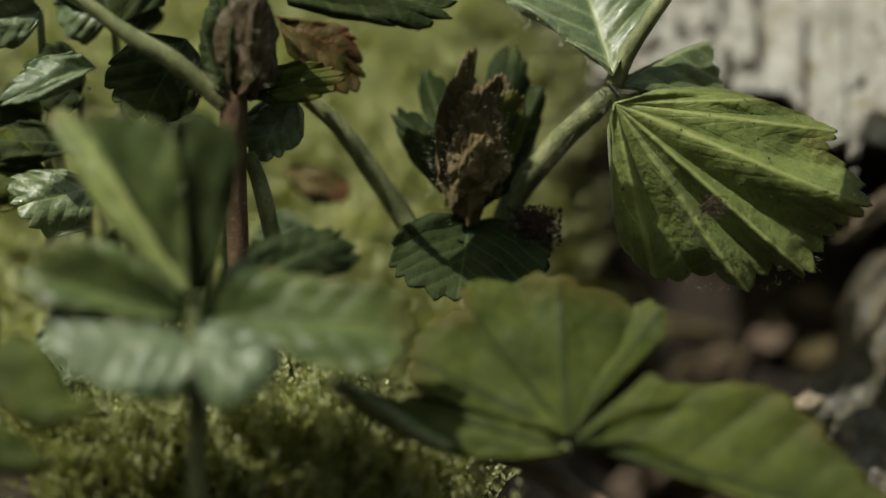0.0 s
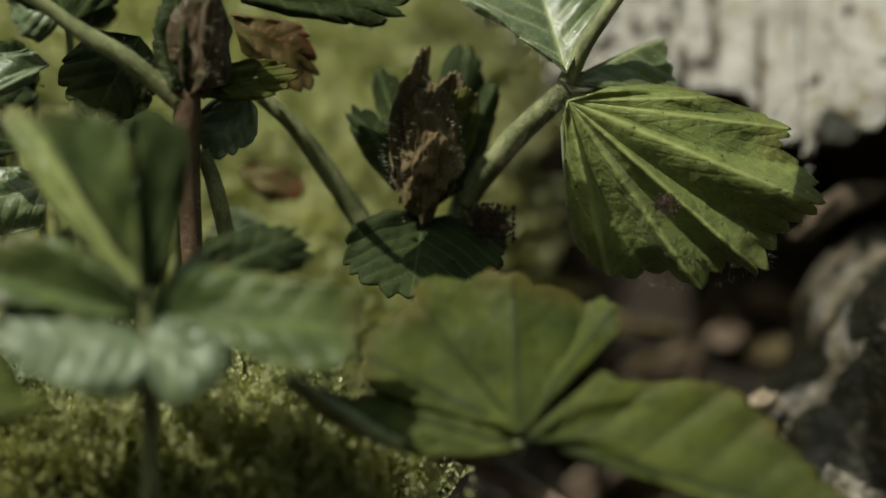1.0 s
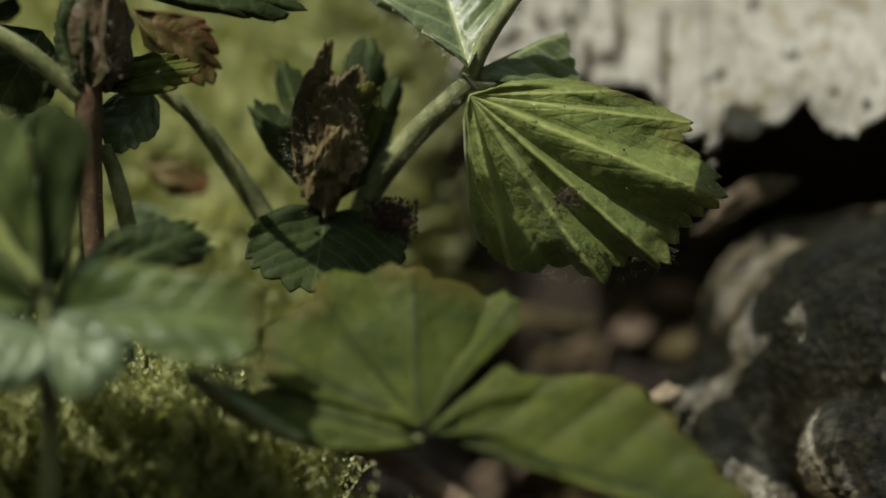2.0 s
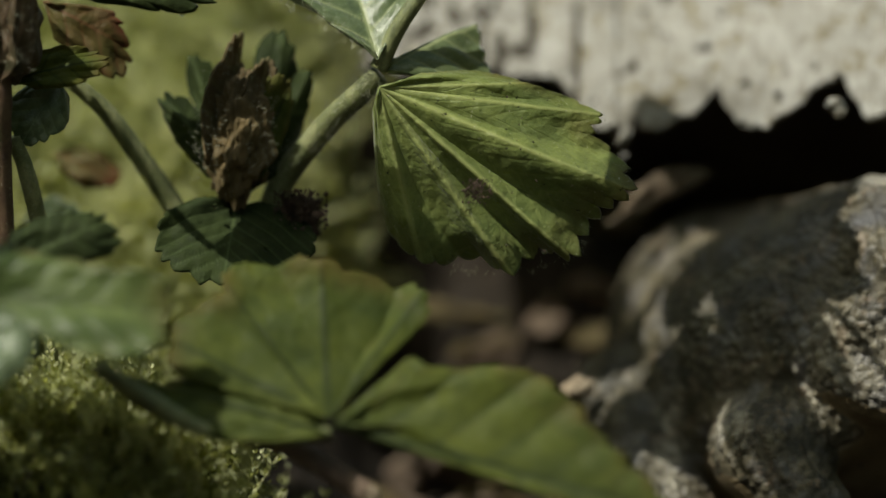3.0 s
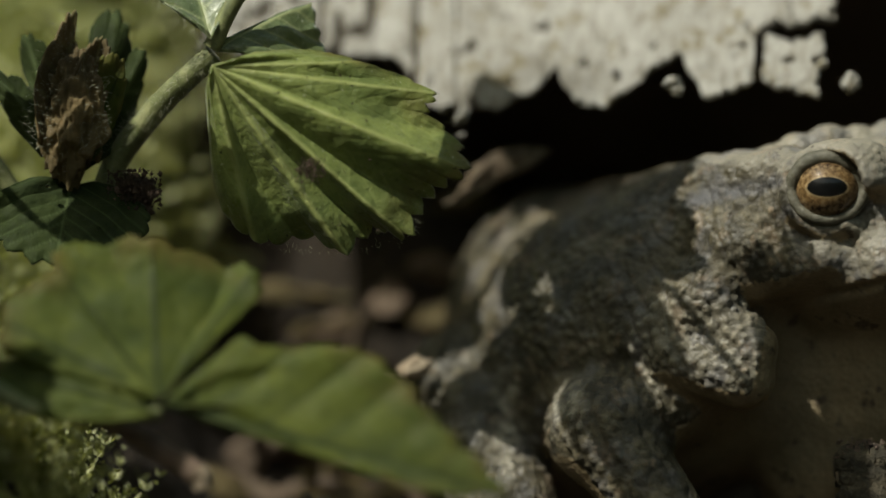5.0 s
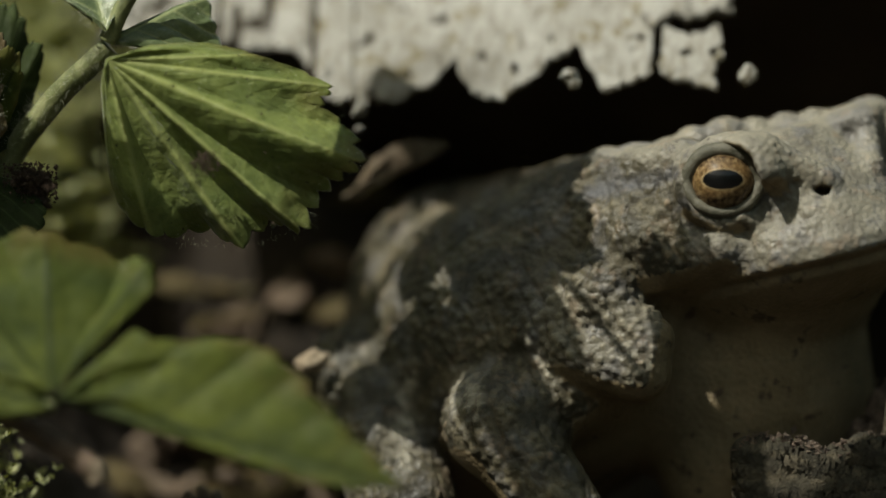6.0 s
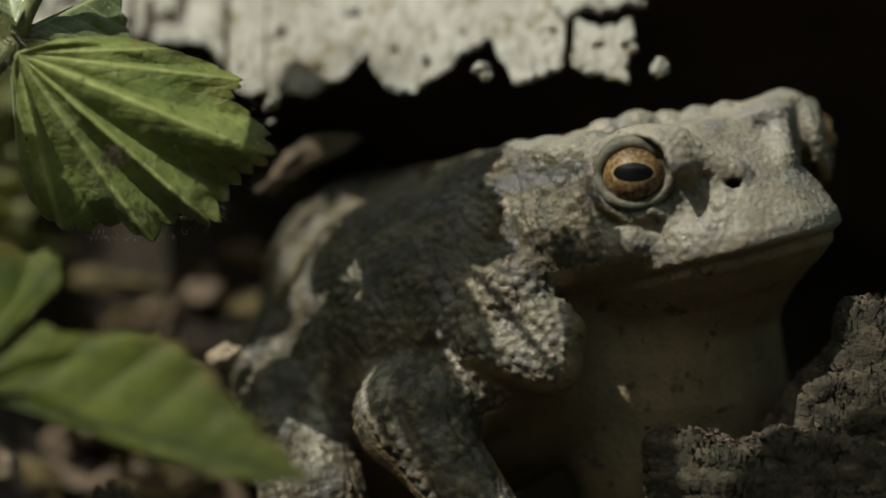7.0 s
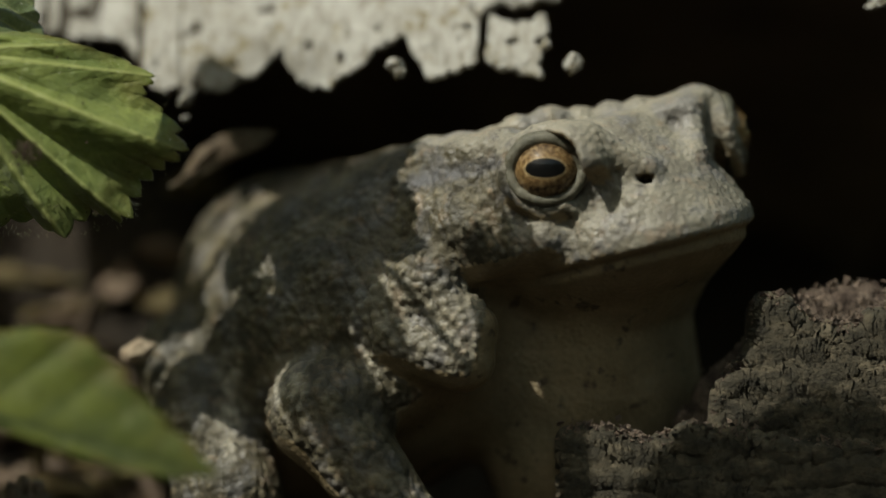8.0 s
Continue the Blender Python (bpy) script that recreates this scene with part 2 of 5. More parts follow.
def eye_material():
    """Gold iris with a wide dark pupil, seen along the eyeball's own z."""
    m, nt, p = graph("toad_eye")
    tc = nt.nodes.new("ShaderNodeTexCoord")
    mp = nt.nodes.new("ShaderNodeMapping")
    mp.inputs["Scale"].default_value = (1 / 2.6, 1 / 1.3, 0)
    nt.links.new(tc.outputs["Object"], mp.inputs[0])
    ln = nt.nodes.new("ShaderNodeVectorMath")
    ln.operation = "LENGTH"
    nt.links.new(mp.outputs[0], ln.inputs[0])
    scaled = nt.nodes.new("ShaderNodeMath")
    scaled.operation = "MULTIPLY"
    scaled.inputs[1].default_value = 500.0
    nt.links.new(ln.outputs[1], scaled.inputs[0])
    grain = ramp(nt, noise_of(nt, 1800, 5, 0.7), [(0.38, (0.03, 0.014, 0.006)), (0.5, (0.21, 0.13, 0.058)), (0.66, (0.55, 0.4, 0.21))])
    rim = ramp(nt, scaled.outputs[0], [(0.5, (0.6, 0.46, 0.25)), (0.55, (0.16, 0.095, 0.033)), (0.8, (0.11, 0.065, 0.025)), (0.9, (0.02, 0.012, 0.006))])
    iris = mixed(nt, 0.5, grain, rim)
    col = mixed(nt, ramp(nt, scaled.outputs[0], [(0.47, (0, 0, 0)), (0.5, (1, 1, 1))]), (0.003, 0.003, 0.003), iris)
    nt.links.new(col, p.inputs["Base Color"])
    p.inputs["Roughness"].default_value = 0.4
    p.inputs["Specular IOR Level"].default_value = 0.15
    p.inputs["Coat Weight"].default_value = 0.6
    p.inputs["Coat Roughness"].default_value = 0.02
    return m


def water_material():
    m, nt, p = graph("water")
    p.inputs["Roughness"].default_value = 0.02
    p.inputs["IOR"].default_value = 1.33
    p.inputs["Transmission Weight"].default_value = 1.0
    return m


WATER = water_material()
SKIN, EYE_GOLD = toad_skin(), eye_material()
LID = rough_material("eyelid_skin", [(0.3, (0.07, 0.07, 0.045)), (0.7, (0.17, 0.155, 0.11))], 500, 0.5, 0.8, 0.0003)


# ---- mesh tools ----
def mesh_of(name, verts, faces, smooth=True):
    me = bpy.data.meshes.new(name)
    me.from_pydata(np.asarray(verts, float).tolist(), [], [list(map(int, f)) for f in faces])
    me.polygons.foreach_set("use_smooth", [smooth] * len(me.polygons))
    me.update()
    return me


def part(name, me, material, parent=None, label=""):
    ob = new(name, me)
    me.materials.clear()
    me.materials.append(material)
    if parent:
        ob.parent = parent
    return tagged(ob, label)


def thing(name, at, label, category, group="", kind=""):
    ob = new(name)
    ob.location = at
    ob.empty_display_size = 0.004
    return tagged(ob, label, category, group, kind)


def under(ob, parent):
    """Puts a mesh built in world places under its thing without shifting it."""
    ob.parent = parent
    ob.matrix_parent_inverse = Matrix.Translation(parent.location).inverted()
    return ob


def spline(points, n):
    """Catmull-Rom through the points, n samples."""
    p = np.array(points, float)
    p = np.vstack([2 * p[0] - p[1], p, 2 * p[-1] - p[-2]])
    s = np.linspace(0, len(p) - 3 - 1e-6, n)
    k = s.astype(int)
    t = (s - k)[:, None]
    a, b, c, d = p[k], p[k + 1], p[k + 2], p[k + 3]
    return 0.5 * (2 * b + (c - a) * t + (2 * a - 5 * b + 4 * c - d) * t**2 + (3 * b - a - 3 * c + d) * t**3)


def grid_faces(nu, nv, wrap=False):
    f = []
    for i in range(nu - 1):
        for j in range(nv if wrap else nv - 1):
            j2 = (j + 1) % nv
            f.append((i * nv + j, i * nv + j2, (i + 1) * nv + j2, (i + 1) * nv + j))
    return f


def leaflet(name, base, outline, material, parent, teeth=22, tooth=0.05, veins=7, pleat=0.0003, bulge=0.001, seed=1, label="", nu=140, nr=36, thick=0.0003, middle=0.5, crease=0.0, ribs=()):
    """A leaf blade that fans out from its base to a toothed margin, pleated between its veins."""
    rng = np.random.default_rng(seed)
    base = np.array(base)
    rim = spline(outline, nu)
    span = rim - base
    n = np.zeros(3)
    for a, b in zip(span[:-1], span[1:]):
        n += np.cross(a, b)
    n /= np.linalg.norm(n)
    if n[1] > 0:
        n = -n
    u = np.linspace(0, 1, nu)
    saw = (u * teeth + 0.15 * np.sin(u * 37 + seed)) % 1.0
    jag = (np.sqrt(np.clip(np.minimum(saw / 0.65, (1 - saw) / 0.35), 0, 1)) - 0.6) * tooth * (0.7 + 0.6 * rng.random(nu)) * np.sin(np.pi * np.clip(u * 1.2 - 0.1, 0, 1)) ** 0.4
    r = np.linspace(0, 1, nr)
    pos = base + span[None] * (r[:, None, None] * (1 + jag[None, :, None] * r[:, None, None] ** 6))
    wave = np.array([[noise.noise(Vector((a * 5 + seed * 7.1, b * 3, seed))) for a in u] for b in r])
    if ribs:
        # pleats: a short rise to each rib, then a long fall to the next
        at = np.array([0.0, *[k / (len(outline) - 1) for k in ribs], 1.0])
        i = np.clip(np.searchsorted(at, u, side="right"), 1, len(at) - 1)
        frac = (u - at[i - 1]) / (at[i] - at[i - 1])
        band = 0.18 + 0.24 * r[:, None] ** 2
        rise = np.where(frac[None] < 1 - band, 1 - frac[None] / (1 - band), (frac[None] - 1 + band) / band)
        grow = np.clip(r[:, None] * 1.3, 0, 1) * np.clip(u / 0.12, 0, 1)[None] * np.clip((1 - u) / 0.12, 0, 1)[None]
        tall = np.interp(u, [0, 0.2, 0.36, 0.5, 0.75, 1], [0.25, 0.45, 0.7, 1.3, 1.5, 0.6])
        crumple = np.array([noise.noise(Vector(p * 260)) + 0.5 * noise.noise(Vector(p * 620)) for p in pos.reshape(-1, 3)]).reshape(nr, nu)
        lift = pleat * tall[None] * (rise - 0.5) * grow + 0.22 * pleat * crumple * r[:, None]
        gap = np.min(np.abs(u[None] - at[1:-1, None]), 0)
        side = np.abs((r[:, None] * 7 - np.abs(frac - 0.5)[None] * 3) % 1.0 - 0.5)
        lift = lift - 0.00007 * np.clip(1 - side / 0.12, 0, 1) * (r[:, None] > 0.25)
        vein = np.clip(1.3 - gap[None] * (r[:, None] + 0.06) / (0.0042 + 0.004 * (1 - r[:, None])), 0, 1) + 0.3 * np.clip(1 - side / 0.08, 0, 1) * np.clip(gap * 30, 0, 1)[None]
    else:
        axis = span[int(nu * middle)]
        size = np.linalg.norm(axis)
        axis = axis / size
        across = np.cross(n, axis)
        along = (pos - base) @ axis / size
        off = (pos - base) @ across / size
        q = (along - np.abs(off) * 0.75 + 0.04 * np.sign(off)) * veins
        line = np.abs((q + 0.5) % 1.0 - 0.5)
        lift = pleat * (np.sqrt(2 * line + 0.02) - 0.6) * np.clip(np.abs(off) * 5, 0, 1) + crease * np.abs(off) * size
        vein = np.clip(1.2 - np.abs(off) / (0.022 - 0.01 * along.clip(0, 1)), 0, 1) + 0.7 * np.clip(1.1 - line / 0.1, 0, 1) * (along > 0.03)
    lift = lift + bulge * 4 * (r * (1 - r))[:, None] + wave * 0.0012 * r[:, None]
    pos = pos + n * lift[:, :, None]
    me = mesh_of(name, pos.reshape(-1, 3), grid_faces(nr, nu))
    for key, values in (("vein", np.clip(vein, 0, 1)), ("rim", np.repeat(r[:, None], nu, 1))):
        at = me.attributes.new(key, "FLOAT", "POINT")
        at.data.foreach_set("value", values.astype(np.float32).ravel())
    ob = part(name, me, material, None, label)
    sol = ob.modifiers.new("thickness", "SOLIDIFY")
    sol.thickness, sol.offset = thick, 0.0
    return under(ob, parent)


def stalk(name, points, radii, material, parent, label="", n=40, sides=12, rough=0.06, seed=1):
    """A round stem swept along a curve."""
    path = spline(points, n)
    rad = np.interp(np.linspace(0, 1, n), np.linspace(0, 1, len(radii)), radii)
    tang = np.gradient(path, axis=0)
    tang /= np.linalg.norm(tang, axis=1)[:, None]
    side = np.cross(tang, (0.31, 0.9, 0.2))
    side /= np.linalg.norm(side, axis=1)[:, None]
    over = np.cross(tang, side)
    ang = np.linspace(0, 2 * np.pi, sides, endpoint=False)
    wob = np.array([[1 + rough * noise.noise(Vector((i * 0.35, 2 * math.cos(a), 2 * math.sin(a) + seed))) for a in ang] for i in range(n)])
    ring = path[:, None] + rad[:, None, None] * wob[:, :, None] * (np.cos(ang)[None, :, None] * side[:, None] + np.sin(ang)[None, :, None] * over[:, None])
    verts = ring.reshape(-1, 3)
    faces = grid_faces(n, sides, True) + [tuple(range(sides))[::-1], tuple(range((n - 1) * sides, n * sides))]
    return under(part(name, mesh_of(name, verts, faces), material, None, label), parent)


def bristles(name, points, radius, count, length, material, parent, seed=1, jitter=0.0):
    """Fine hairs standing off a stem or along an edge, in one mesh."""
    rng = np.random.default_rng(seed)
    path = spline(points, 200)
    tang = np.gradient(path, axis=0)
    tang /= np.linalg.norm(tang, axis=1)[:, None]
    verts, faces = [], []
    for _ in range(count):
        k = rng.integers(0, 200)
        d = rng.normal(size=3)
        d -= tang[k] * (d @ tang[k])
        d /= np.linalg.norm(d)
        root = path[k] + d * radius * 0.9 + rng.normal(size=3) * jitter
        tip = root + (d + rng.normal(size=3) * 0.35) * length * (0.5 + rng.random())
        w = np.cross(d, tang[k]) * 0.000032
        b = len(verts)
        verts += [root + w, root - w, root + tang[k] * 0.00003, tip]
        faces += [(b, b + 1, b + 3), (b + 1, b + 2, b + 3), (b + 2, b, b + 3)]
    return tagged(under(part(name, mesh_of(name, verts, faces, False), material), parent), kind="stuff")


def shoots(name, roots, length, material, label, seed=1, leaves=11, spread=0.5, blade=0.0014):
    """Moss shoots: each a curved thread set with small pointed blades; one mesh."""
    rng = np.random.default_rng(seed)
    roots = np.array(roots)
    n = len(roots)
    up = np.stack([rng.normal(size=n) * spread, rng.normal(size=n) * spread - 0.15, np.ones(n)], 1)
    up /= np.linalg.norm(up, axis=1)[:, None]
    bend = rng.normal(size=(n, 3)) * 0.35
    ln = length * (0.6 + 0.8 * rng.random(n))
    s = (np.arange(leaves) + 1) / leaves
    c = roots[:, None] + (up[:, None] + bend[:, None] * s[None, :, None]) * (ln[:, None] * s[None])[:, :, None]
    c = np.repeat(c[:, :, None], 3, 2)
    a = rng.random((n, leaves, 3)) * 6.283
    out = np.stack([np.cos(a), np.sin(a), 0 * a + 0.9], -1) + up[:, None, None] * 0.5
    out /= np.linalg.norm(out, axis=-1)[..., None]
    bl = (blade * (1.1 - 0.55 * s)[None, :, None] * (0.7 + 0.6 * rng.random(a.shape)))[..., None]
    w = np.cross(out, rng.normal(size=out.shape))
    w *= bl * 0.22 / np.linalg.norm(w, axis=-1)[..., None]
    verts = np.stack([c, c + out * bl * 0.5 + w, c + out * bl, c + out * bl * 0.5 - w], -2).reshape(-1, 3)
    faces = np.arange(len(verts)).reshape(-1, 4)
    ob = part(name, mesh_of(name, verts, faces), material)
    return tagged(ob, label, "moss", kind="stuff")


def lump(name, at, radii, material, parent, seed=1, rough=0.25, freq=2.0, sub=3, label="", turn=(0, 0, 0)):
    """A rounded, uneven body."""
    bm = bmesh.new()
    bmesh.ops.create_icosphere(bm, subdivisions=sub, radius=1)
    for v in bm.verts:
        v.co *= 1 + rough * noise.fractal(v.co * freq + Vector((seed * 3.1, 0, 0)), 1.0, 2.0, 3)
        v.co = Vector((v.co.x * radii[0], v.co.y * radii[1], v.co.z * radii[2]))
        v.co.rotate(Euler([radians(a) for a in turn]))
    me = bpy.data.meshes.new(name)
    bm.to_mesh(me)
    bm.free()
    me.polygons.foreach_set("use_smooth", [True] * len(me.polygons))
    ob = part(name, me, material, None, label)
    ob.location = at
    return under(ob, parent) if parent else ob


# ---- ground ----
def hill(x, y):
    """Height of the ground: level under the toad, a mossy bank to one side behind the herbs."""
    if abs(x) > 2 or abs(y) > 2:
        return -0.0005
    bank = 0.115 / (1 + math.exp((x - 0.016) / 0.007)) / (1 + math.exp(-(y - 0.043) / 0.012))
    bank = max(bank, 0.115 / (1 + math.exp((x - 0.034) / 0.004)) / (1 + math.exp(-(y - 0.062) / 0.005)))
    rear = 0.075 / (1 + math.exp(-(y - 0.105) / 0.007))
    heap = 0.060 * math.exp(-(((x - 0.045) / 0.020) ** 4)) / (1 + math.exp(-(y - 0.046) / 0.005))
    bank = max(bank, rear, heap)
    front = 0.026 / (1 + math.exp((x - 0.002) / 0.004)) * math.exp(-((y + 0.008) / 0.014) ** 2)
    far = 1 / (1 + (x * x + y * y) / 0.5)
    return (bank + front) * far + 0.004 * noise.fractal(Vector((x * 90, y * 90, 0)), 0.8, 2.0, 5) * far - 0.0005


def ground():
    n = 310
    s = np.linspace(-11.6, 11.6, n)
    xs = 0.03 + 0.0009 * np.sinh(s) + 0.014 * s
    ys = 0.03 + 0.0009 * np.sinh(s) + 0.014 * s
    verts = [(x, y, hill(x, y)) for x in xs for y in ys]
    ob = part("ground", mesh_of("ground", verts, [f[::-1] for f in grid_faces(n, n)]), SOIL)
    return tagged(ob, "dark damp soil under moss and herbs", "ground", kind="structure")


ground()


def woods():
    """Dim woodland all round, far off and unseen, added to limit low sky light."""
    verts, n = [], 72
    for i in range(n):
        a = 2 * math.pi * i / n
        for j in range(9):
            r = 9 + 0.8 * noise.noise(Vector((3 * math.cos(a), 3 * math.sin(a), j)))
            verts.append((r * math.cos(a), r * math.sin(a), -0.05 + 0.55 * j + (0.9 * noise.noise(Vector((9 * math.cos(a), 9 * math.sin(a), 1))) if j == 8 else 0)))
    faces = [(i * 9 + j, (i + 1) % n * 9 + j, (i + 1) % n * 9 + j + 1, i * 9 + j + 1) for i in range(n) for j in range(8)]
    tagged(part("backdrop", mesh_of("backdrop", verts, faces), WOODS), "unseen green woodland ring, added to limit the sky light", "woods", kind="structure")


woods()


# ---- hollow birch log ----
def log():
    base = thing("hollow_log", (0.06, 0.065, 0.0), "weathered white birch log, hollow, with a torn bark edge", "log")
    cy, cz, rad = 0.0665, 0.050, 0.052

    EDGE_X = (0.0190, 0.0440, 0.0475) + (0.0482, 0.0513, 0.0522, 0.0527, 0.0533, 0.0576, 0.0589, 0.0620, 0.0649, 0.0651, 0.0670, 0.0702, 0.0721, 0.0752, 0.0761, 0.0782, 0.0801, 0.0809, 0.0814, 0.0822, 0.0828, 0.0865, 0.0896, 0.0935, 0.0971, 0.1074)
    EDGE_Z = (0.0730, 0.0720, 0.0665) + (0.0651, 0.0657, 0.0635, 0.0638, 0.0658, 0.0651, 0.0665, 0.0679, 0.0706, 0.0687, 0.0657, 0.0653, 0.0668, 0.0687, 0.0699, 0.0712, 0.0723, 0.0703, 0.0693, 0.0686, 0.0662, 0.0674, 0.0684, 0.0674, 0.0667, 0.0655)

    def low(x):
        """Height of the torn lower bark edge."""
        z = float(np.interp(x, EDGE_X, EDGE_Z))
        for f, g in ((700, 0.0005), (1500, 0.0005), (3600, 0.0003)):
            z += g * noise.noise(Vector((x * f, 0.3 + f, 0)))
        return z

    nu, nv = 640, 110
    xs = np.linspace(0.019, 0.1030, nu)
    verts, worn = [], []
    cracks = [(0.0409, 0.0004), (0.0466, 0.0003), (0.0519, 0.00018), (0.0362, 0.0004), (0.0345, 0.0003), (0.0310, 0.0005)]
    for x in xs:
        a0, a1 = math.asin((low(x) - cz) / rad), 2.2
        for j in range(nv):
            f = (j / (nv - 1)) ** 2.2
            a = a0 + (a1 - a0) * f
            z = cz + rad * math.sin(a)
            lean = 0.17 * max(0.0, 0.1 - x)
            r = rad + 0.00022 * noise.fractal(Vector((x * 150, a * 9, 0)), 1.0, 2.0, 5) + 0.0012 * noise.noise(Vector((x * 30, a * 2, 4)))
            gap = 0.0
            for c, w in cracks:
                line = c + 0.0010 * noise.noise(Vector((z * 90, c * 900, 0))) + 0.0003 * noise.noise(Vector((z * 500, c * 900, 0)))
                gap = max(gap, min(1.0, max(0.0, 1.8 - abs(x - line) / (1.7 * w))) * (0.5 + 0.5 * noise.noise(Vector((z * 220, c * 500, 2)))))
            rag = noise.fractal(Vector((x * 420, z * 420, 5)), 1.0, 2.0, 4) - 0.34 + 0.50 * max(0.0, (0.043 - x) / 0.02)
            gap = max(gap, min(1.0, max(0.0, rag * 3)))
            lip = math.exp(-((z - low(x)) / 0.0016) ** 2)
            gap = max(gap, 0.75 * lip * max(0.0, noise.noise(Vector((x * 300, z * 500, 8))) + 0.2))
            r -= 0.0004 * gap
            worn.append(gap)
            verts.append((x, cy - r * math.cos(a) + lean, z))
    keep = []
    for f in grid_faces(nu, nv):
        x, _, z = verts[f[0]]
        end = 0.0976 + 0.25 * max(0.0, z - 0.0710) + 0.0020 * noise.noise(Vector((z * 330, 1, 0))) + 0.0011 * noise.noise(Vector((z * 1100, 4, 0)))
        split = 0.0012 * noise.noise(Vector((z * 130, 3, 0))) + 0.0898 + 0.0010 * noise.noise(Vector((z * 300, 7, 0)))
        gap_z = 0.0746 + 0.0014 * noise.noise(Vector((x * 260, 2, 0))) + 0.0005 * noise.noise(Vector((x * 900, 2, 0)))
        torn = (abs(x - split) < 0.0006 and z < gap_z) or (abs(z - gap_z) < 0.0008 * min(1.0, (x - split) / 0.002) + 0.0003 and x > split)
        hole = noise.noise(Vector((x * 520, z * 600, 3))) > 0.60 and z < low(x) + 0.005
        if x < end and not hole and not torn:
            keep.append(f)
    me = mesh_of("bark", verts, keep)
    at = me.attributes.new("worn", "FLOAT", "POINT")
    at.data.foreach_set("value", np.array(worn, np.float32))
    bark = part("bark", me, BARK, None, "peeling white birch bark")
    sol = bark.modifiers.new("thickness", "SOLIDIFY")
    sol.thickness, sol.offset = 0.0012, 0.0
    under(bark, base)
    for k, (at_, size) in enumerate((((0.1013, 0.0150, 0.0682), (0.0009, 0.0004, 0.0011)), ((0.0789, 0.0150, 0.0681), (0.0010, 0.0005, 0.0009)), ((0.0794, 0.0150, 0.0672), (0.0007, 0.0005, 0.0007)), ((0.0523, 0.0200, 0.0641), (0.0006, 0.0005, 0.0009)), ((0.0522, 0.0200, 0.0617), (0.0003, 0.0003, 0.0005)), ((0.1398, 0.0160, 0.0756), (0.0014, 0.0006, 0.0016)))):
        lump("bark_flake", at_, size, BARK, base, 30 + k, 0.7, 2.6, 4, "", (15 * k, 20, 30 * k))
    # hollow inner wood, open towards the front and below
    nu, nv = 90, 60
    for nm, r0 in (("inner_wood", rad - 0.006),):
        verts = []
        for x in np.linspace(0.024, 0.26, nu):
            for j in range(nv):
                a = 0.80 + (4.4 - 0.80) * j / (nv - 1)
                r = r0 + 0.003 * noise.fractal(Vector((x * 60, a * 5, 9)), 1.0, 2.0, 4)
                lean = 0.17 * max(0.0, 0.1 - x)
                verts.append((x, cy - r * math.cos(a) + lean, cz + r * math.sin(a)))
        w = part(nm, mesh_of(nm, verts, grid_faces(nu, nv)), WOOD_ROT, None, "dark rotten wood inside the log")
        sol = w.modifiers.new("thickness", "SOLIDIFY")
        sol.thickness, sol.offset = 0.005, 0.0
        under(w, base)
    return base


log()


# ---- the toad ----
def smooth_min(a, b, k):
    h = np.clip(0.5 + 0.5 * (b - a) / k, 0, 1)
    return b * (1 - h) + a * h - k * h * (1 - h)


def surface_net(vol, origin, step):
    """The zero surface of a sampled volume as verts and quads."""
    s = vol < 0
    nx, ny, nz = vol.shape
    total = np.zeros((nx - 1, ny - 1, nz - 1, 3), np.float32)
    count = np.zeros((nx - 1, ny - 1, nz - 1), np.float32)
    for axis in range(3):
        sl0 = [slice(None)] * 3
        sl1 = [slice(None)] * 3
        sl0[axis], sl1[axis] = slice(0, -1), slice(1, None)
        cross = s[tuple(sl0)] != s[tuple(sl1)]
        idx = np.argwhere(cross)
        a, b = vol[tuple(sl0)][cross], vol[tuple(sl1)][cross]
        pts = idx.astype(np.float32)
        pts[:, axis] += a / (a - b)
        others = [k for k in range(3) if k != axis]
        for da in (0, -1):
            for db in (0, -1):
                c = idx.copy()
                c[:, others[0]] += da
                c[:, others[1]] += db
                ok = ((c >= 0) & (c < np.array(count.shape))).all(1)
                np.add.at(total, tuple(c[ok].T), pts[ok])
                np.add.at(count, tuple(c[ok].T), 1)
    used = count > 0
    index = np.full(count.shape, -1, np.int64)
    index[used] = np.arange(used.sum())
    verts = total[used] / count[used][:, None] * step + origin
    faces = []
    for axis in range(3):
        sl0 = [slice(None)] * 3
        sl1 = [slice(None)] * 3
        sl0[axis], sl1[axis] = slice(0, -1), slice(1, None)
        a, b = s[tuple(sl0)], s[tuple(sl1)]
        o1, o2 = [(axis + 1) % 3, (axis + 2) % 3]
        for inside in (True, False):
            idx = np.argwhere((a != b) & (a == inside))
            idx = idx[(idx[:, o1] > 0) & (idx[:, o2] > 0) & (idx[:, o1] < count.shape[o1]) & (idx[:, o2] < count.shape[o2])]
            q = []
            for d1, d2 in ((0, 0), (-1, 0), (-1, -1), (0, -1)):
                c = idx.copy()
                c[:, o1] += d1
                c[:, o2] += d2
                q.append(index[tuple(c.T)])
            q = np.stack(q, 1)
            faces.append(q if not inside else q[:, ::-1])
    faces = np.vstack(faces)
    return verts, faces[(faces >= 0).all(1)]


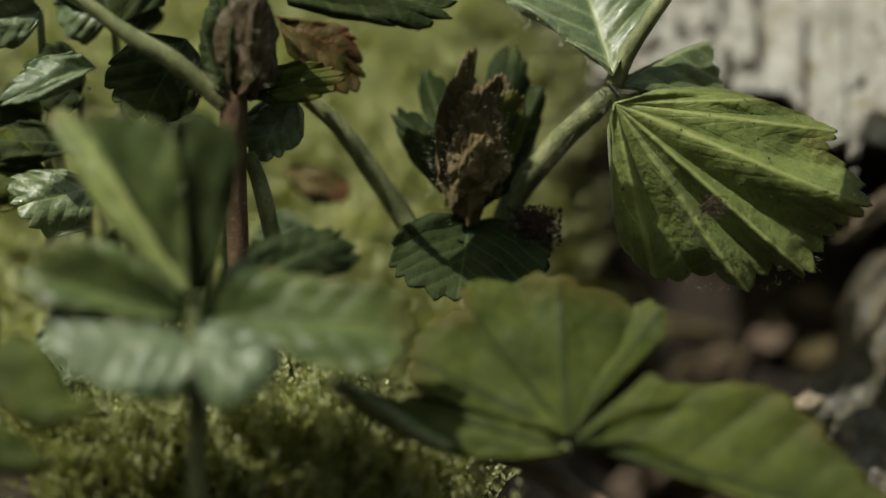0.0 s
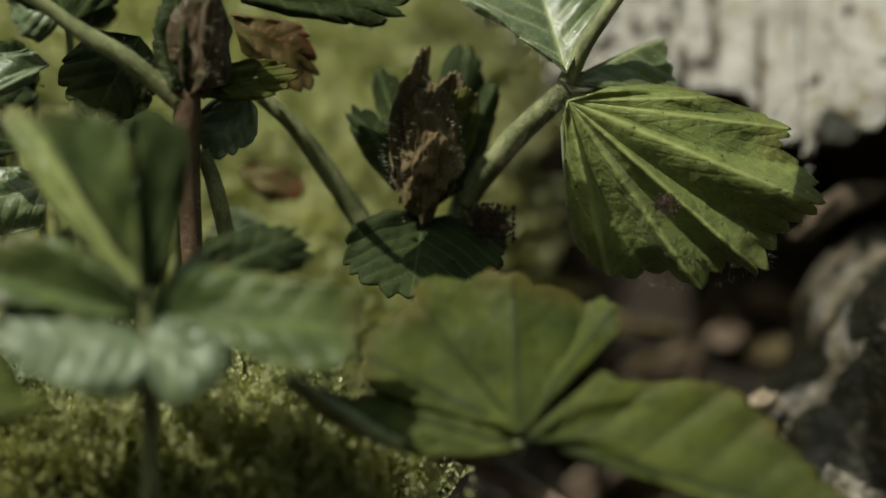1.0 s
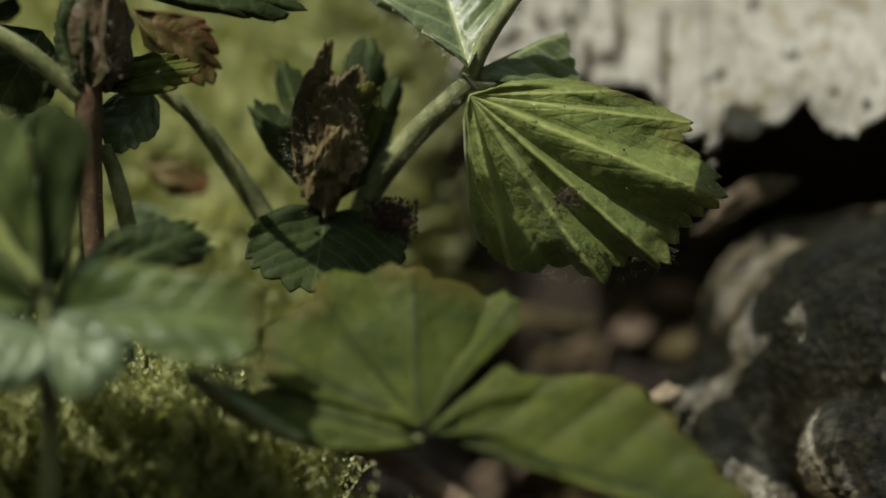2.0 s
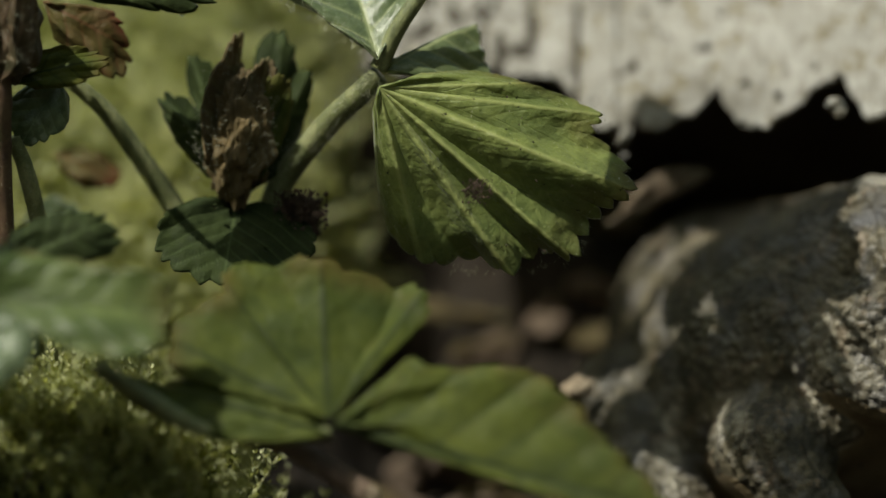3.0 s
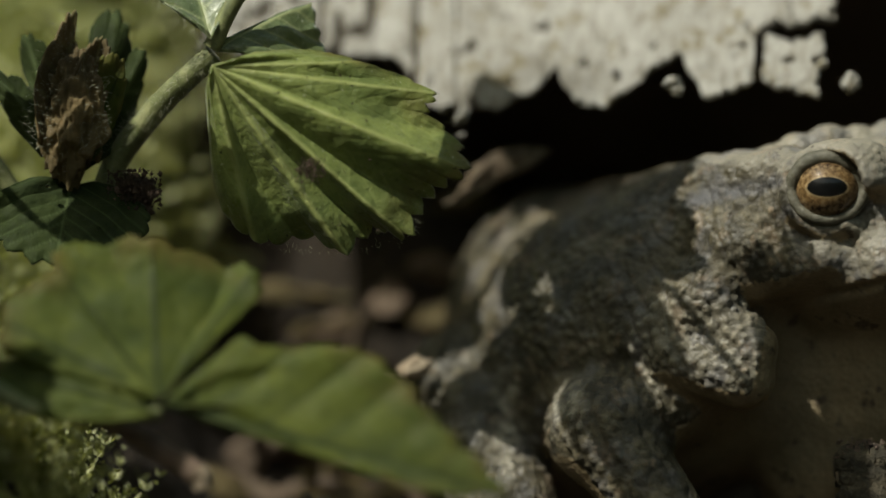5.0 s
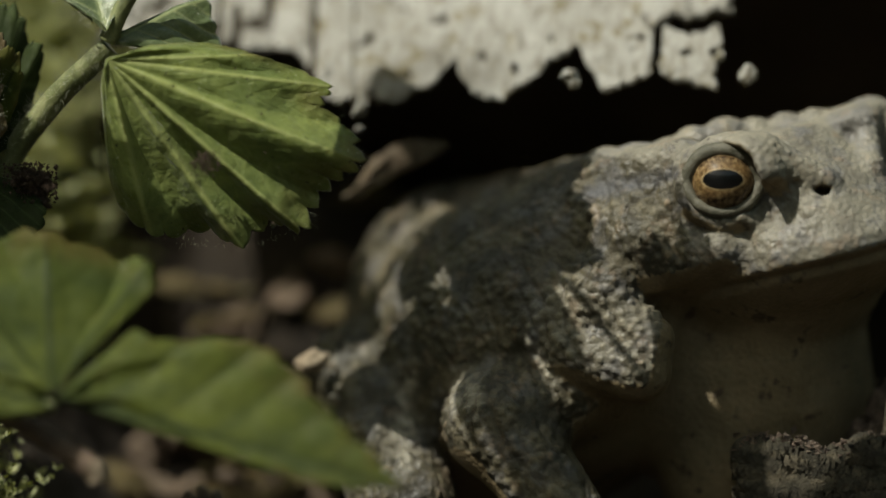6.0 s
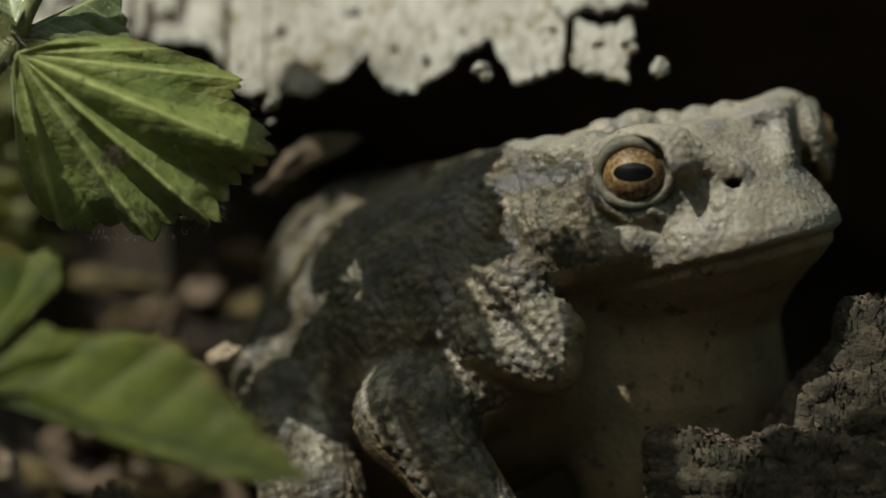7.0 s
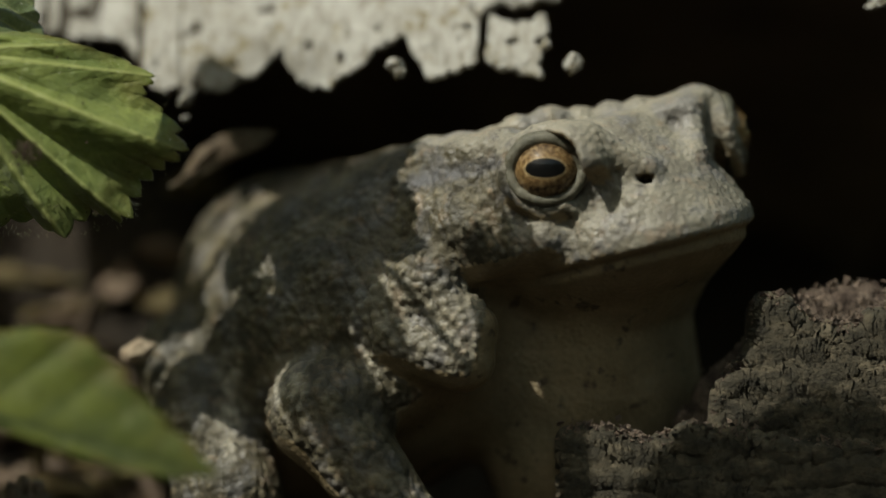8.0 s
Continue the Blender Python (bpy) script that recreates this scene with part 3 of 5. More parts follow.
def toad():
    mm = 1000.0
    o = np.array((0.1083, 0.0090, 0.0558)) * mm
    fwd = np.array((0.62, -0.78, 0.12))
    fwd /= np.linalg.norm(fwd)
    side = np.array((0.78, 0.61, 0.20))
    side -= fwd * (side @ fwd)
    side /= np.linalg.norm(side)
    up = np.cross(fwd, side)
    H = np.stack([side, fwd, up])
    step = 0.34
    lo = np.array((0.0434, -0.0140, 0.0045)) * mm
    hi = np.array((0.1269, 0.0620, 0.0693)) * mm
    dims = np.ceil((hi - lo) / step).astype(int)
    gx, gy, gz = [lo[k] + step * np.arange(dims[k], dtype=np.float32) for k in range(3)]
    X, Y, Z = np.meshgrid(gx, gy, gz, indexing="ij")
    P = np.stack([X, Y, Z]).astype(np.float32)
    vol = np.full(X.shape, 30.0, np.float32)

    def window(low, high):
        """The stretch of the volume between two corners."""
        i0 = np.clip(np.floor((np.asarray(low) - lo) / step).astype(int), 0, dims)
        i1 = np.clip(np.ceil((np.asarray(high) - lo) / step).astype(int) + 1, 0, dims)
        return tuple(slice(p, r) for p, r in zip(i0, i1))

    def ellipsoid(center, radii, R=None):
        R = np.eye(3) if R is None else R
        center = np.asarray(center, float)
        r = np.asarray(radii, np.float32)[:, None, None, None]

        def field(at):
            w = np.tensordot(R.astype(np.float32), P[(slice(None),) + at] - center.astype(np.float32)[:, None, None, None], 1)
            k0 = np.sqrt(((w / r) ** 2).sum(0))
            k1 = np.sqrt(((w / r**2) ** 2).sum(0)) + 1e-6
            return k0 * (k0 - 1) / k1

        return field, center - max(radii), center + max(radii)

    def capsule(a, b, ra, rb):
        a, b = np.asarray(a, float) * mm, np.asarray(b, float) * mm
        ab = b - a

        def field(at):
            pa = P[(slice(None),) + at] - a.astype(np.float32)[:, None, None, None]
            t = np.clip(np.tensordot(ab.astype(np.float32), pa, 1) / float(ab @ ab), 0, 1)
            d = np.sqrt(((pa - ab.astype(np.float32)[:, None, None, None] * t) ** 2).sum(0))
            return d - (ra + (rb - ra) * t)

        return field, np.minimum(a, b) - max(ra, rb), np.maximum(a, b) + max(ra, rb)

    def join(shape, k):
        """Blends a shape into the body."""
        at = window(shape[1] - k - 1.5, shape[2] + k + 1.5)
        vol[at] = smooth_min(vol[at], shape[0](at), k)

    def carve(shape, k):
        """Hollows a shape out of the body."""
        at = window(shape[1] - k - 1.5, shape[2] + k + 1.5)
        vol[at] = -smooth_min(-vol[at], shape[0](at), k)

    def head(a, f, u):
        return o + side * a + fwd * f + up * u

    # trunk
    axis = np.array((-0.72, 0.62, -0.30))
    axis /= np.linalg.norm(axis)
    lat = np.cross((0, 0, 1), axis)
    lat /= np.linalg.norm(lat)
    B = np.stack([axis, lat, np.cross(axis, lat)])
    join(ellipsoid(np.array((0.0743, 0.0290, 0.0343)) * mm, (27, 21, 21.5), B), 4)
    join(ellipsoid(np.array((0.0640, 0.0370, 0.0395)) * mm, (12.5, 12, 15)), 5)
    join(ellipsoid(head(-1, -18.5, -30), (16, 12, 26), H), 4)
    join(ellipsoid(np.array((0.0838, 0.0200, 0.0465)) * mm, (12, 12, 11.5)), 5)
    # head: plan sections that taper upwards from the lip to the flat crown
    at_head = window((80, -14, 22), (127, 40, 70))
    q = np.tensordot(H.astype(np.float32), P[(slice(None),) + at_head] - o.astype(np.float32)[:, None, None, None], 1)

    def sections(levels, back=-12.0):
        us, ws, tips = np.array(levels, np.float32).T
        w = np.interp(q[2], us, ws).astype(np.float32)
        ln = np.interp(q[2], us, tips).astype(np.float32) - back
        k = (np.abs(q[0] / w) ** 2.3 + (np.maximum(q[1] - back, 0) / ln) ** 2.3) ** (1 / 2.3)
        return (k - 1) * w * 0.9

    def smooth_max(a, b, k):
        return -smooth_min(-a, -b, k)

    skull = sections(((-11.2, 15.0, 12.6), (-10.2, 15.5, 13.4), (-8.6, 15.4, 13.3), (-6.5, 14.9, 12.0), (-4, 14.0, 10.7), (-2, 12.9, 9.2), (0.5, 11.6, 7.0), (3, 10.6, 4.6), (6, 9.6, 2.0), (8, 9.0, 0.0)))
    skull = smooth_max(skull, q[2] - 6.2 - 0.05 * np.abs(q[0]), 2.6)
    skull = smooth_max(skull, -(q[2] + 11.0), 0.5)
    skull = smooth_max(skull, -(q[1] + 23), 5)
    jaw_field = sections(((-27, 8.5, -5.0), (-21, 9.4, -1.5), (-17, 11.2, 3.4), (-14.5, 13.0, 8.2), (-12.5, 14.4, 11.6), (-11, 14.5, 12.2)))
    jaw_field = smooth_max(jaw_field, -(q[1] + 19), 4)
    jaw_field = smooth_max(jaw_field, np.abs(q[2] + 19) - 8.2, 1.0)
    vol[at_head] = smooth_min(vol[at_head], smooth_min(skull, jaw_field, 0.45), 2.2)
    # throat
    join(ellipsoid(head(-0.5, -13, -25), (11.4, 10.5, 15), H), 3.5)
    # orbits and brows
    for way, big in ((-1, 1.0), (1, 0.64)):
        join(ellipsoid(head(11.2 * way, 0.6, 1.2), (4.6 * big, 6.6 * big, 5.6 * big), H), 2.2)
        join(ellipsoid(head(10.6 * way, 0.2, 4.6), (3.0 * big, 5.2 * big, 2.2 * big), H), 1.6)
    join(ellipsoid(head(11.2, 1.6, 5.6), (2.2, 2.8, 1.8), H), 0.8)
    join(ellipsoid(head(8.0, -0.5, 4.9), (4.0, 5.5, 2.0), H), 1.6)
    # canthus ridge from the eye to the nostril
    join(capsule(head(-8.6, 3.6, 4.0) / mm, head(-4.4, 7.6, -1.0) / mm, 1.9, 1.5), 1.8)
    join(capsule(head(8.2, 3.6, 3.6) / mm, head(4.4, 7.6, -1.0) / mm, 1.4, 1.3), 1.8)
    for q3, size in (((83.5, 13.0, 57.0), 2.2), ((87.6, 12.0, 57.6), 2.7), ((91.3, 12.0, 58.4), 2.4), ((94.4, 12.5, 59.8), 2.5), ((98.4, 13.0, 60.9), 2.7), ((102.2, 14.0, 60.9), 2.2), ((105.9, 14.0, 61.5), 2.3), ((109.5, 14.0, 62.0), 2.0)):
        join(ellipsoid(np.array(q3), (size, size, 2.0)), 0.9)
    # parotoid ridge behind the eye
    join(capsule((0.0925, 0.0050, 0.0570), (0.0810, 0.0140, 0.0540), 3.2, 3.6), 2.5)
    join(capsule((0.0935, 0.0045, 0.0528), (0.0835, 0.0100, 0.0502), 3.6, 3.8), 2.2)
    join(ellipsoid(np.array((90.8, 7.6, 47.4)), (9.0, 6.6, 6.2)), 2.5)
    join(capsule((0.0888, 0.0052, 0.0436), (0.0975, 0.0016, 0.0462), 2.6, 2.6), 1.8)
    # cheek behind the eye, down to the corner of the jaw
    join(ellipsoid(head(-12.0, -15.5, -4.5), (3.6, 7.5, 6.0), H), 2.5)
    # folds of beaded skin at the shoulder and below the jaw corner
    join(capsule((0.0750, 0.0085, 0.0362), (0.0832, 0.0060, 0.0420), 3.6, 4.0), 1.6)
    join(capsule((0.0790, 0.0060, 0.0338), (0.0870, 0.0040, 0.0312), 3.9, 4.2), 1.4)
    join(capsule((0.0820, 0.0060, 0.0400), (0.0884, 0.0035, 0.0350), 3.4, 3.2), 1.6)
    # near arm
    join(capsule((0.0830, 0.0120, 0.0309), (0.0695, 0.0090, 0.0246), 5.8, 6.6), 1.8)
    join(capsule((0.0695, 0.0080, 0.0246), (0.0814, 0.0030, 0.0085), 6.2, 4.4), 2)
    join(capsule((0.0814, 0.0030, 0.0085), (0.0898, -0.0040, 0.0045), 3.6, 2.6), 2)
    # hind leg
    join(capsule((0.0521, 0.0260, 0.0309), (0.0578, 0.0140, 0.0140), 6.5, 6.6), 1.6)
    join(capsule((0.0578, 0.0140, 0.0140), (0.0521, 0.0200, 0.0063), 6, 4.4), 2)
    # far arm
    join(capsule((0.1058, 0.0240, 0.0176), (0.1092, 0.0180, 0.0060), 5, 3.8), 2)
    # eye sockets and nostrils
    gaze_near = np.array((-0.06, -0.98, 0.10))
    gaze_near /= np.linalg.norm(gaze_near)
    gaze_far = side * 0.8 + fwd * 0.55 + up * 0.1
    gaze_far /= np.linalg.norm(gaze_far)
    eye_near = np.array((0.0977, 0.0014, 0.0545)) * mm
    eye_far = head(14.0, 1.2, 0.4)
    for center, g in ((eye_near, gaze_near), (eye_far, gaze_far)):
        at_eye = window(center - 9, center + 9)
        q2 = P[(slice(None),) + at_eye] - center.astype(np.float32)[:, None, None, None]
        along = np.tensordot(g.astype(np.float32), q2, 1)
        rad = np.sqrt(np.maximum((q2**2).sum(0) - along**2, 0))
        ring = np.sqrt((rad - 4.9) ** 2 + (along - 0.8) ** 2) - 0.95
        vol[at_eye] = smooth_max(smooth_min(vol[at_eye], ring, 1.4), 4.3 - np.sqrt((q2**2).sum(0)), 0.3)
        vol[at_eye] = smooth_max(vol[at_eye], np.minimum(4.5 - rad, along - 0.4), 0.5)
    # hollow below and before the near eye
    carve(ellipsoid(np.array((103.4, -2.6, 51.6)), (3.2, 2.6, 3.0)), 1.6)
    carve(ellipsoid(np.array((99.5, -4.6, 49.4)), (4.2, 2.0, 1.3)), 1.2)
    near_nostril = np.array((109.9, 0.0, 53.5))
    near_nostril[1] = head(-4.8, 7.4, -2.4)[1]
    join(ellipsoid(near_nostril + (0.1, 1.1, 0.1), (2.2, 1.8, 1.8)), 1.0)
    carve(ellipsoid(near_nostril + (0, -0.4, 0), (1.05, 2.2, 0.7)), 0.3)
    verts, faces = surface_net(vol, lo, step)
    # outward normals from the field, and faces wound to suit
    cell_at = np.clip(np.rint((verts - lo) / step).astype(int), 1, np.array(vol.shape) - 2)
    ix, iy, iz = cell_at.T
    nrm = np.stack([vol[ix + 1, iy, iz] - vol[ix - 1, iy, iz], vol[ix, iy + 1, iz] - vol[ix, iy - 1, iz], vol[ix, iy, iz + 1] - vol[ix, iy, iz - 1]], 1).astype(float)
    nrm /= np.linalg.norm(nrm, axis=1)[:, None] + 1e-9
    flat = np.cross(verts[faces[:, 2]] - verts[faces[:, 0]], verts[faces[:, 3]] - verts[faces[:, 1]])
    wrong = (flat * nrm[faces[:, 0]]).sum(1) < 0
    faces[wrong] = faces[wrong][:, ::-1]
    # warts
    from_head = (verts - o) @ H.T
    near_side = nrm[:, 1] < 0.25
    jaw = (from_head[:, 2] < -11.2) & (from_head[:, 1] > -17)
    throat = (verts[:, 0] > 90.2 - 0.25 * np.clip(38 - verts[:, 2], 0, 12)) & (verts[:, 2] < 46) & (from_head[:, 2] < -11.2)
    belly = (nrm[:, 2] < -0.45) | jaw & (verts[:, 0] > 90) | throat
    in_head = (np.abs(from_head[:, 0]) < 18) & (from_head[:, 1] > -24) & (from_head[:, 2] > -11.2)
    fold_at = np.array((82.0, 5.0, 35.2))
    cluster = (np.linalg.norm((verts - fold_at) * (0.8, 0.4, 1), axis=1) < 7.2) & ~throat
    cheek = in_head & (from_head[:, 1] < -3) & (from_head[:, 2] < 4.5) & (from_head[:, 0] < 0)
    crown = (nrm @ up > 0.5) | (from_head[:, 1] > 9)
    rng = np.random.default_rng(5)
    order = rng.permutation(len(verts))[:70000]
    from mathutils import kdtree
    picked = []
    cell = {}
    for i in order:
        if cluster[i]:
            size = 0.5 + 0.45 * rng.random()
        elif cheek[i]:
            size = 0.45 + 0.45 * rng.random() ** 2
        elif in_head[i]:
            size = 0.45 + 0.3 * rng.random()
        else:
            size = 1.3 if belly[i] else 0.6 + 0.7 * rng.random() ** 2
        v = verts[i]
        key = tuple((v // 2.0).astype(int))
        clear = True
        for dx in (-1, 0, 1):
            for dy in (-1, 0, 1):
                for dz in (-1, 0, 1):
                    for j, s2 in cell.get((key[0] + dx, key[1] + dy, key[2] + dz), ()):
                        if ((verts[j] - v) ** 2).sum() < ((size + s2) * 0.85) ** 2:
                            clear = False
                            break
                    if not clear:
                        break
                if not clear:
                    break
            if not clear:
                break
        if clear:
            cell.setdefault(key, []).append((i, size))
            picked.append((i, size))
        if len(picked) > 9000:
            break
    tree = kdtree.KDTree(len(picked))
    for n_, (i, size) in enumerate(picked):
        tree.insert(verts[i], n_)
    tree.balance()
    lift = np.zeros(len(verts))
    for k in range(len(verts)):
        _, n_, d = tree.find(verts[k])
        i, size = picked[n_]
        if belly[i]:
            amp = 0.04
        elif cluster[i]:
            amp = 0.45
        elif cheek[i]:
            amp = 0.24
        elif in_head[i]:
            amp = 0.07 if crown[i] else 0.20
        else:
            amp = 0.32
        if d < size and (in_head[i] or cluster[i] or noise.noise(Vector(verts[i] * 0.22)) > -0.15):
            lift[k] = amp * (1 - (d / size) ** 2) ** 1.2
    # creases of loose skin
    for k in range(len(verts)):
        p_ = verts[k]
        if belly[k]:
            lift[k] += 0.10 * noise.noise(Vector(p_ * 0.45))
            continue
        crease = abs(noise.noise(Vector((p_[0] * 0.42 + p_[2] * 0.16, p_[1] * 0.3, p_[2] * 0.10 + 7))))
        deep = 0.35 if cheek[k] or cluster[k] else (0.10 if in_head[k] else 0.28)
        lift[k] -= deep * max(0.0, 1 - crease / 0.11) - 0.10 * noise.noise(Vector(p_ * 1.5)) - 0.07 * noise.noise(Vector(p_ * 3.1))
    verts = verts + nrm * lift[:, None]
    root = thing("toad", tuple((0.0785, 0.0200, 0.0043)), "grey-brown warty toad with golden eyes crouching under a log", "toad")
    me = mesh_of("skin", verts / mm, faces)
    # Painted shade: full on trunk and limbs, little on belly, none on head.
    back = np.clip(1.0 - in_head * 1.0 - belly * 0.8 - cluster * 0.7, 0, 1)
    # pale sun patches on the thigh and the elbow, painted into the skin
    sun_patch_at = np.zeros(len(verts))
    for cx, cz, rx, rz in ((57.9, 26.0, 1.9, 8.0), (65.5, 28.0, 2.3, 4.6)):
        sun_patch_at = np.maximum(sun_patch_at, np.clip(1.6 - 1.3 * np.hypot((verts[:, 0] - cx) / rx, (verts[:, 2] - cz) / rz), 0, 1) * near_side)
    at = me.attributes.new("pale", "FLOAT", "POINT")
    at.data.foreach_set("value", sun_patch_at.astype(np.float32))
    # slate-blue band below the parotoid gland
    t_ = np.clip((verts[:, 0] - 81.5) / 9.8, 0, 1)
    slate = np.clip(1.5 - np.hypot(np.minimum(verts[:, 0] - 81.5, 0) + np.maximum(verts[:, 0] - 91.3, 0), verts[:, 2] - (53.4 + 2.3 * t_)) / 1.0, 0, 1) * near_side
    at = me.attributes.new("slate", "FLOAT", "POINT")
    at.data.foreach_set("value", slate.astype(np.float32))
    # Height of the relief, which drives the painted crease shade.
    at = me.attributes.new("wart_shade", "FLOAT", "POINT")
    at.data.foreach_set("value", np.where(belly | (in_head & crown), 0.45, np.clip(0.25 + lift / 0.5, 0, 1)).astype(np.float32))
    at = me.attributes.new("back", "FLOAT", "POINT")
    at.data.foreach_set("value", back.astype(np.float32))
    at = me.attributes.new("belly", "FLOAT", "POINT")
    at.data.foreach_set("value", np.where(belly, 0.95, 0.0).astype(np.float32))
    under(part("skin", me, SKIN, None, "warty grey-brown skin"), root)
    for center, g in ((eye_near, gaze_near), (eye_far, gaze_far)):
        bm = bmesh.new()
        bmesh.ops.create_uvsphere(bm, u_segments=48, v_segments=32, radius=0.0042)
        m2 = bpy.data.meshes.new("eyeball")
        bm.to_mesh(m2)
        bm.free()
        m2.polygons.foreach_set("use_smooth", [True] * len(m2.polygons))
        e = part("eyeball", m2, EYE_GOLD, root, "golden iris with a horizontal black pupil")
        z = Vector(g)
        x = Vector((0, 0, 1)).cross(z).normalized()
        turn = Matrix((x, z.cross(x), z)).transposed().to_4x4()
        e.matrix_parent_inverse = Matrix.Translation(root.location).inverted()
        e.matrix_basis = Matrix.Translation(Vector(center / mm)) @ turn
        rv, rf = [], []
        for i in range(56):
            a = 2 * math.pi * i / 56
            for j in range(14):
                b = 2 * math.pi * j / 14
                thick = (0.00078 + 0.00050 * max(0.0, math.sin(a))) * (1 + 0.25 * noise.noise(Vector((3 * math.cos(a), 3 * math.sin(a), 0))))
                wide = 0.00448 + thick * math.cos(b)
                rv.append((wide * math.cos(a), 0.87 * wide * math.sin(a), 0.0012 + 0.0006 * abs(math.sin(a)) + thick * math.sin(b)))
        for i in range(56):
            for j in range(14):
                rf.append((i * 14 + j, (i + 1) % 56 * 14 + j, (i + 1) % 56 * 14 + (j + 1) % 14, i * 14 + (j + 1) % 14))
        lid = part("eyelid", mesh_of("eyelid", rv, rf), LID, root, "smooth grey-green eyelid rim")
        lid.matrix_parent_inverse = Matrix.Translation(root.location).inverted()
        lid.matrix_basis = Matrix.Translation(Vector(center / mm)) @ turn


toad()


# ---- broken bark chunk ----
def bark_chunk():
    base = thing("bark_chunk", tuple((0.1209, 0.0080, 0.0045)), "broken chunk of grey bark with a crumbling top", "bark")

    def slab(name, prof, depth, seed, label, material):
        """An upright plate of bark with a torn top."""
        nu, nv = 320, 90
        prof = spline(prof, nu)
        verts = []
        for i in range(nu):
            x, y, top = prof[i]
            top += 0.0007 * noise.noise(Vector((x * 600, seed, 0))) + 0.0006 * noise.noise(Vector((x * 1700, seed, 0))) + 0.0003 * noise.noise(Vector((x * 4000, seed, 0)))
            for j in range(nv):
                s = j / (nv - 1)
                if s < 0.65:
                    f = s / 0.65
                    p = Vector((x, y, top * f - 0.002 * (1 - f)))
                    ledge = noise.noise(Vector((p.x * 50 + seed, 0, p.z * 330))) + 0.5 * noise.noise(Vector((p.x * 160, 3, p.z * 900)))
                    crack = max(0.0, 1 - abs(noise.noise(Vector((p.x * 60 + seed, 1, p.z * 260)))) / 0.05)
                    d = 0.00045 * ledge + 0.0003 * noise.fractal(p * 420, 0.8, 2.0, 5) - 0.0008 * crack
                    verts.append((p.x, p.y - d, p.z))
                else:
                    f = (s - 0.65) / 0.35
                    d = noise.fractal(Vector((x, y + depth * f, seed)) * 700, 0.8, 2.0, 4)
                    verts.append((x, y + depth * f, top - 0.0012 * math.sin(3.0 * f) + 0.0007 * d))
        ob = part(name, mesh_of(name, verts, grid_faces(nu, nv)), material, None, label)
        sol = ob.modifiers.new("thickness", "SOLIDIFY")
        sol.thickness = 0.0015
        under(ob, base)
        rng = np.random.default_rng(int(seed * 10))
        bm_v, bm_f = [], []
        for _ in range(4200):
            i = rng.integers(0, nu)
            c = prof[i] + (rng.normal() * 0.0004, depth * rng.random() ** 3 - 0.0006, rng.normal() * 0.0007 + 0.0002)
            r = 0.00010 + 0.00032 * rng.random() ** 3
            pts = rng.normal(size=(6, 3))
            pts /= np.linalg.norm(pts, axis=1)[:, None]
            pts = np.array([(1, 0, 0), (-1, 0, 0), (0, 1, 0), (0, -1, 0), (0, 0, 1), (0, 0, -1)]) + 0.8 * pts
            k = len(bm_v)
            bm_v += list(c + pts * r * (1 + 0.6 * rng.random(3)))
            bm_f += [(k + a, k + b, k + c2) for a, b, c2 in ((0, 2, 4), (2, 1, 4), (1, 3, 4), (3, 0, 4), (2, 0, 5), (1, 2, 5), (3, 1, 5), (0, 3, 5))]
        tagged(under(part("crumbling_rim", mesh_of("crumbling_rim", bm_v, bm_f, False), STUMP_TOP, None, "brown crumbling wood"), ob), kind="stuff")

    slab("low_plate", [(0.1000, 0.0020, 0.0196), (0.1002, 0.0020, 0.0210), (0.1019, 0.0020, 0.0215), (0.1040, 0.0020, 0.0213), (0.1068, 0.0020, 0.0211), (0.1089, 0.0020, 0.0201), (0.1110, 0.0020, 0.0198), (0.1138, 0.0020, 0.0209), (0.1161, 0.0020, 0.0219), (0.1182, 0.0020, 0.0205), (0.1208, 0.0020, 0.0210), (0.1240, 0.0020, 0.0207), (0.1293, 0.0020, 0.0194), (0.1397, 0.0020, 0.0194), (0.1489, 0.0020, 0.0200)], 0.006, 1.7, "low grey bark plate", STUMP)
    slab("tall_plate", [(0.1188, 0.0050, 0.0194), (0.1191, 0.0050, 0.0229), (0.1196, 0.0050, 0.0270), (0.1217, 0.0050, 0.0296), (0.1238, 0.0050, 0.0329), (0.1244, 0.0050, 0.0369), (0.1270, 0.0050, 0.0374), (0.1291, 0.0050, 0.0356), (0.1316, 0.0050, 0.0343), (0.1351, 0.0050, 0.0341), (0.1372, 0.0050, 0.0351), (0.1399, 0.0050, 0.0358), (0.1450, 0.0050, 0.0362), (0.1506, 0.0050, 0.0365)], 0.0060, 4.3, "tall weathered bark plate", STUMP)
    slab("inner_wood", [(0.1143, 0.0110, 0.0224), (0.1169, 0.0110, 0.0237), (0.1178, 0.0110, 0.0269), (0.1212, 0.0110, 0.0302), (0.1244, 0.0110, 0.0333), (0.1252, 0.0110, 0.0362), (0.1301, 0.0110, 0.0376), (0.1327, 0.0110, 0.0382), (0.1368, 0.0110, 0.0387), (0.1402, 0.0110, 0.0380), (0.1460, 0.0110, 0.0375), (0.1510, 0.0110, 0.0371)], 0.004, 7.1, "reddish crumbling inner wood", STUMP_TOP)


bark_chunk()


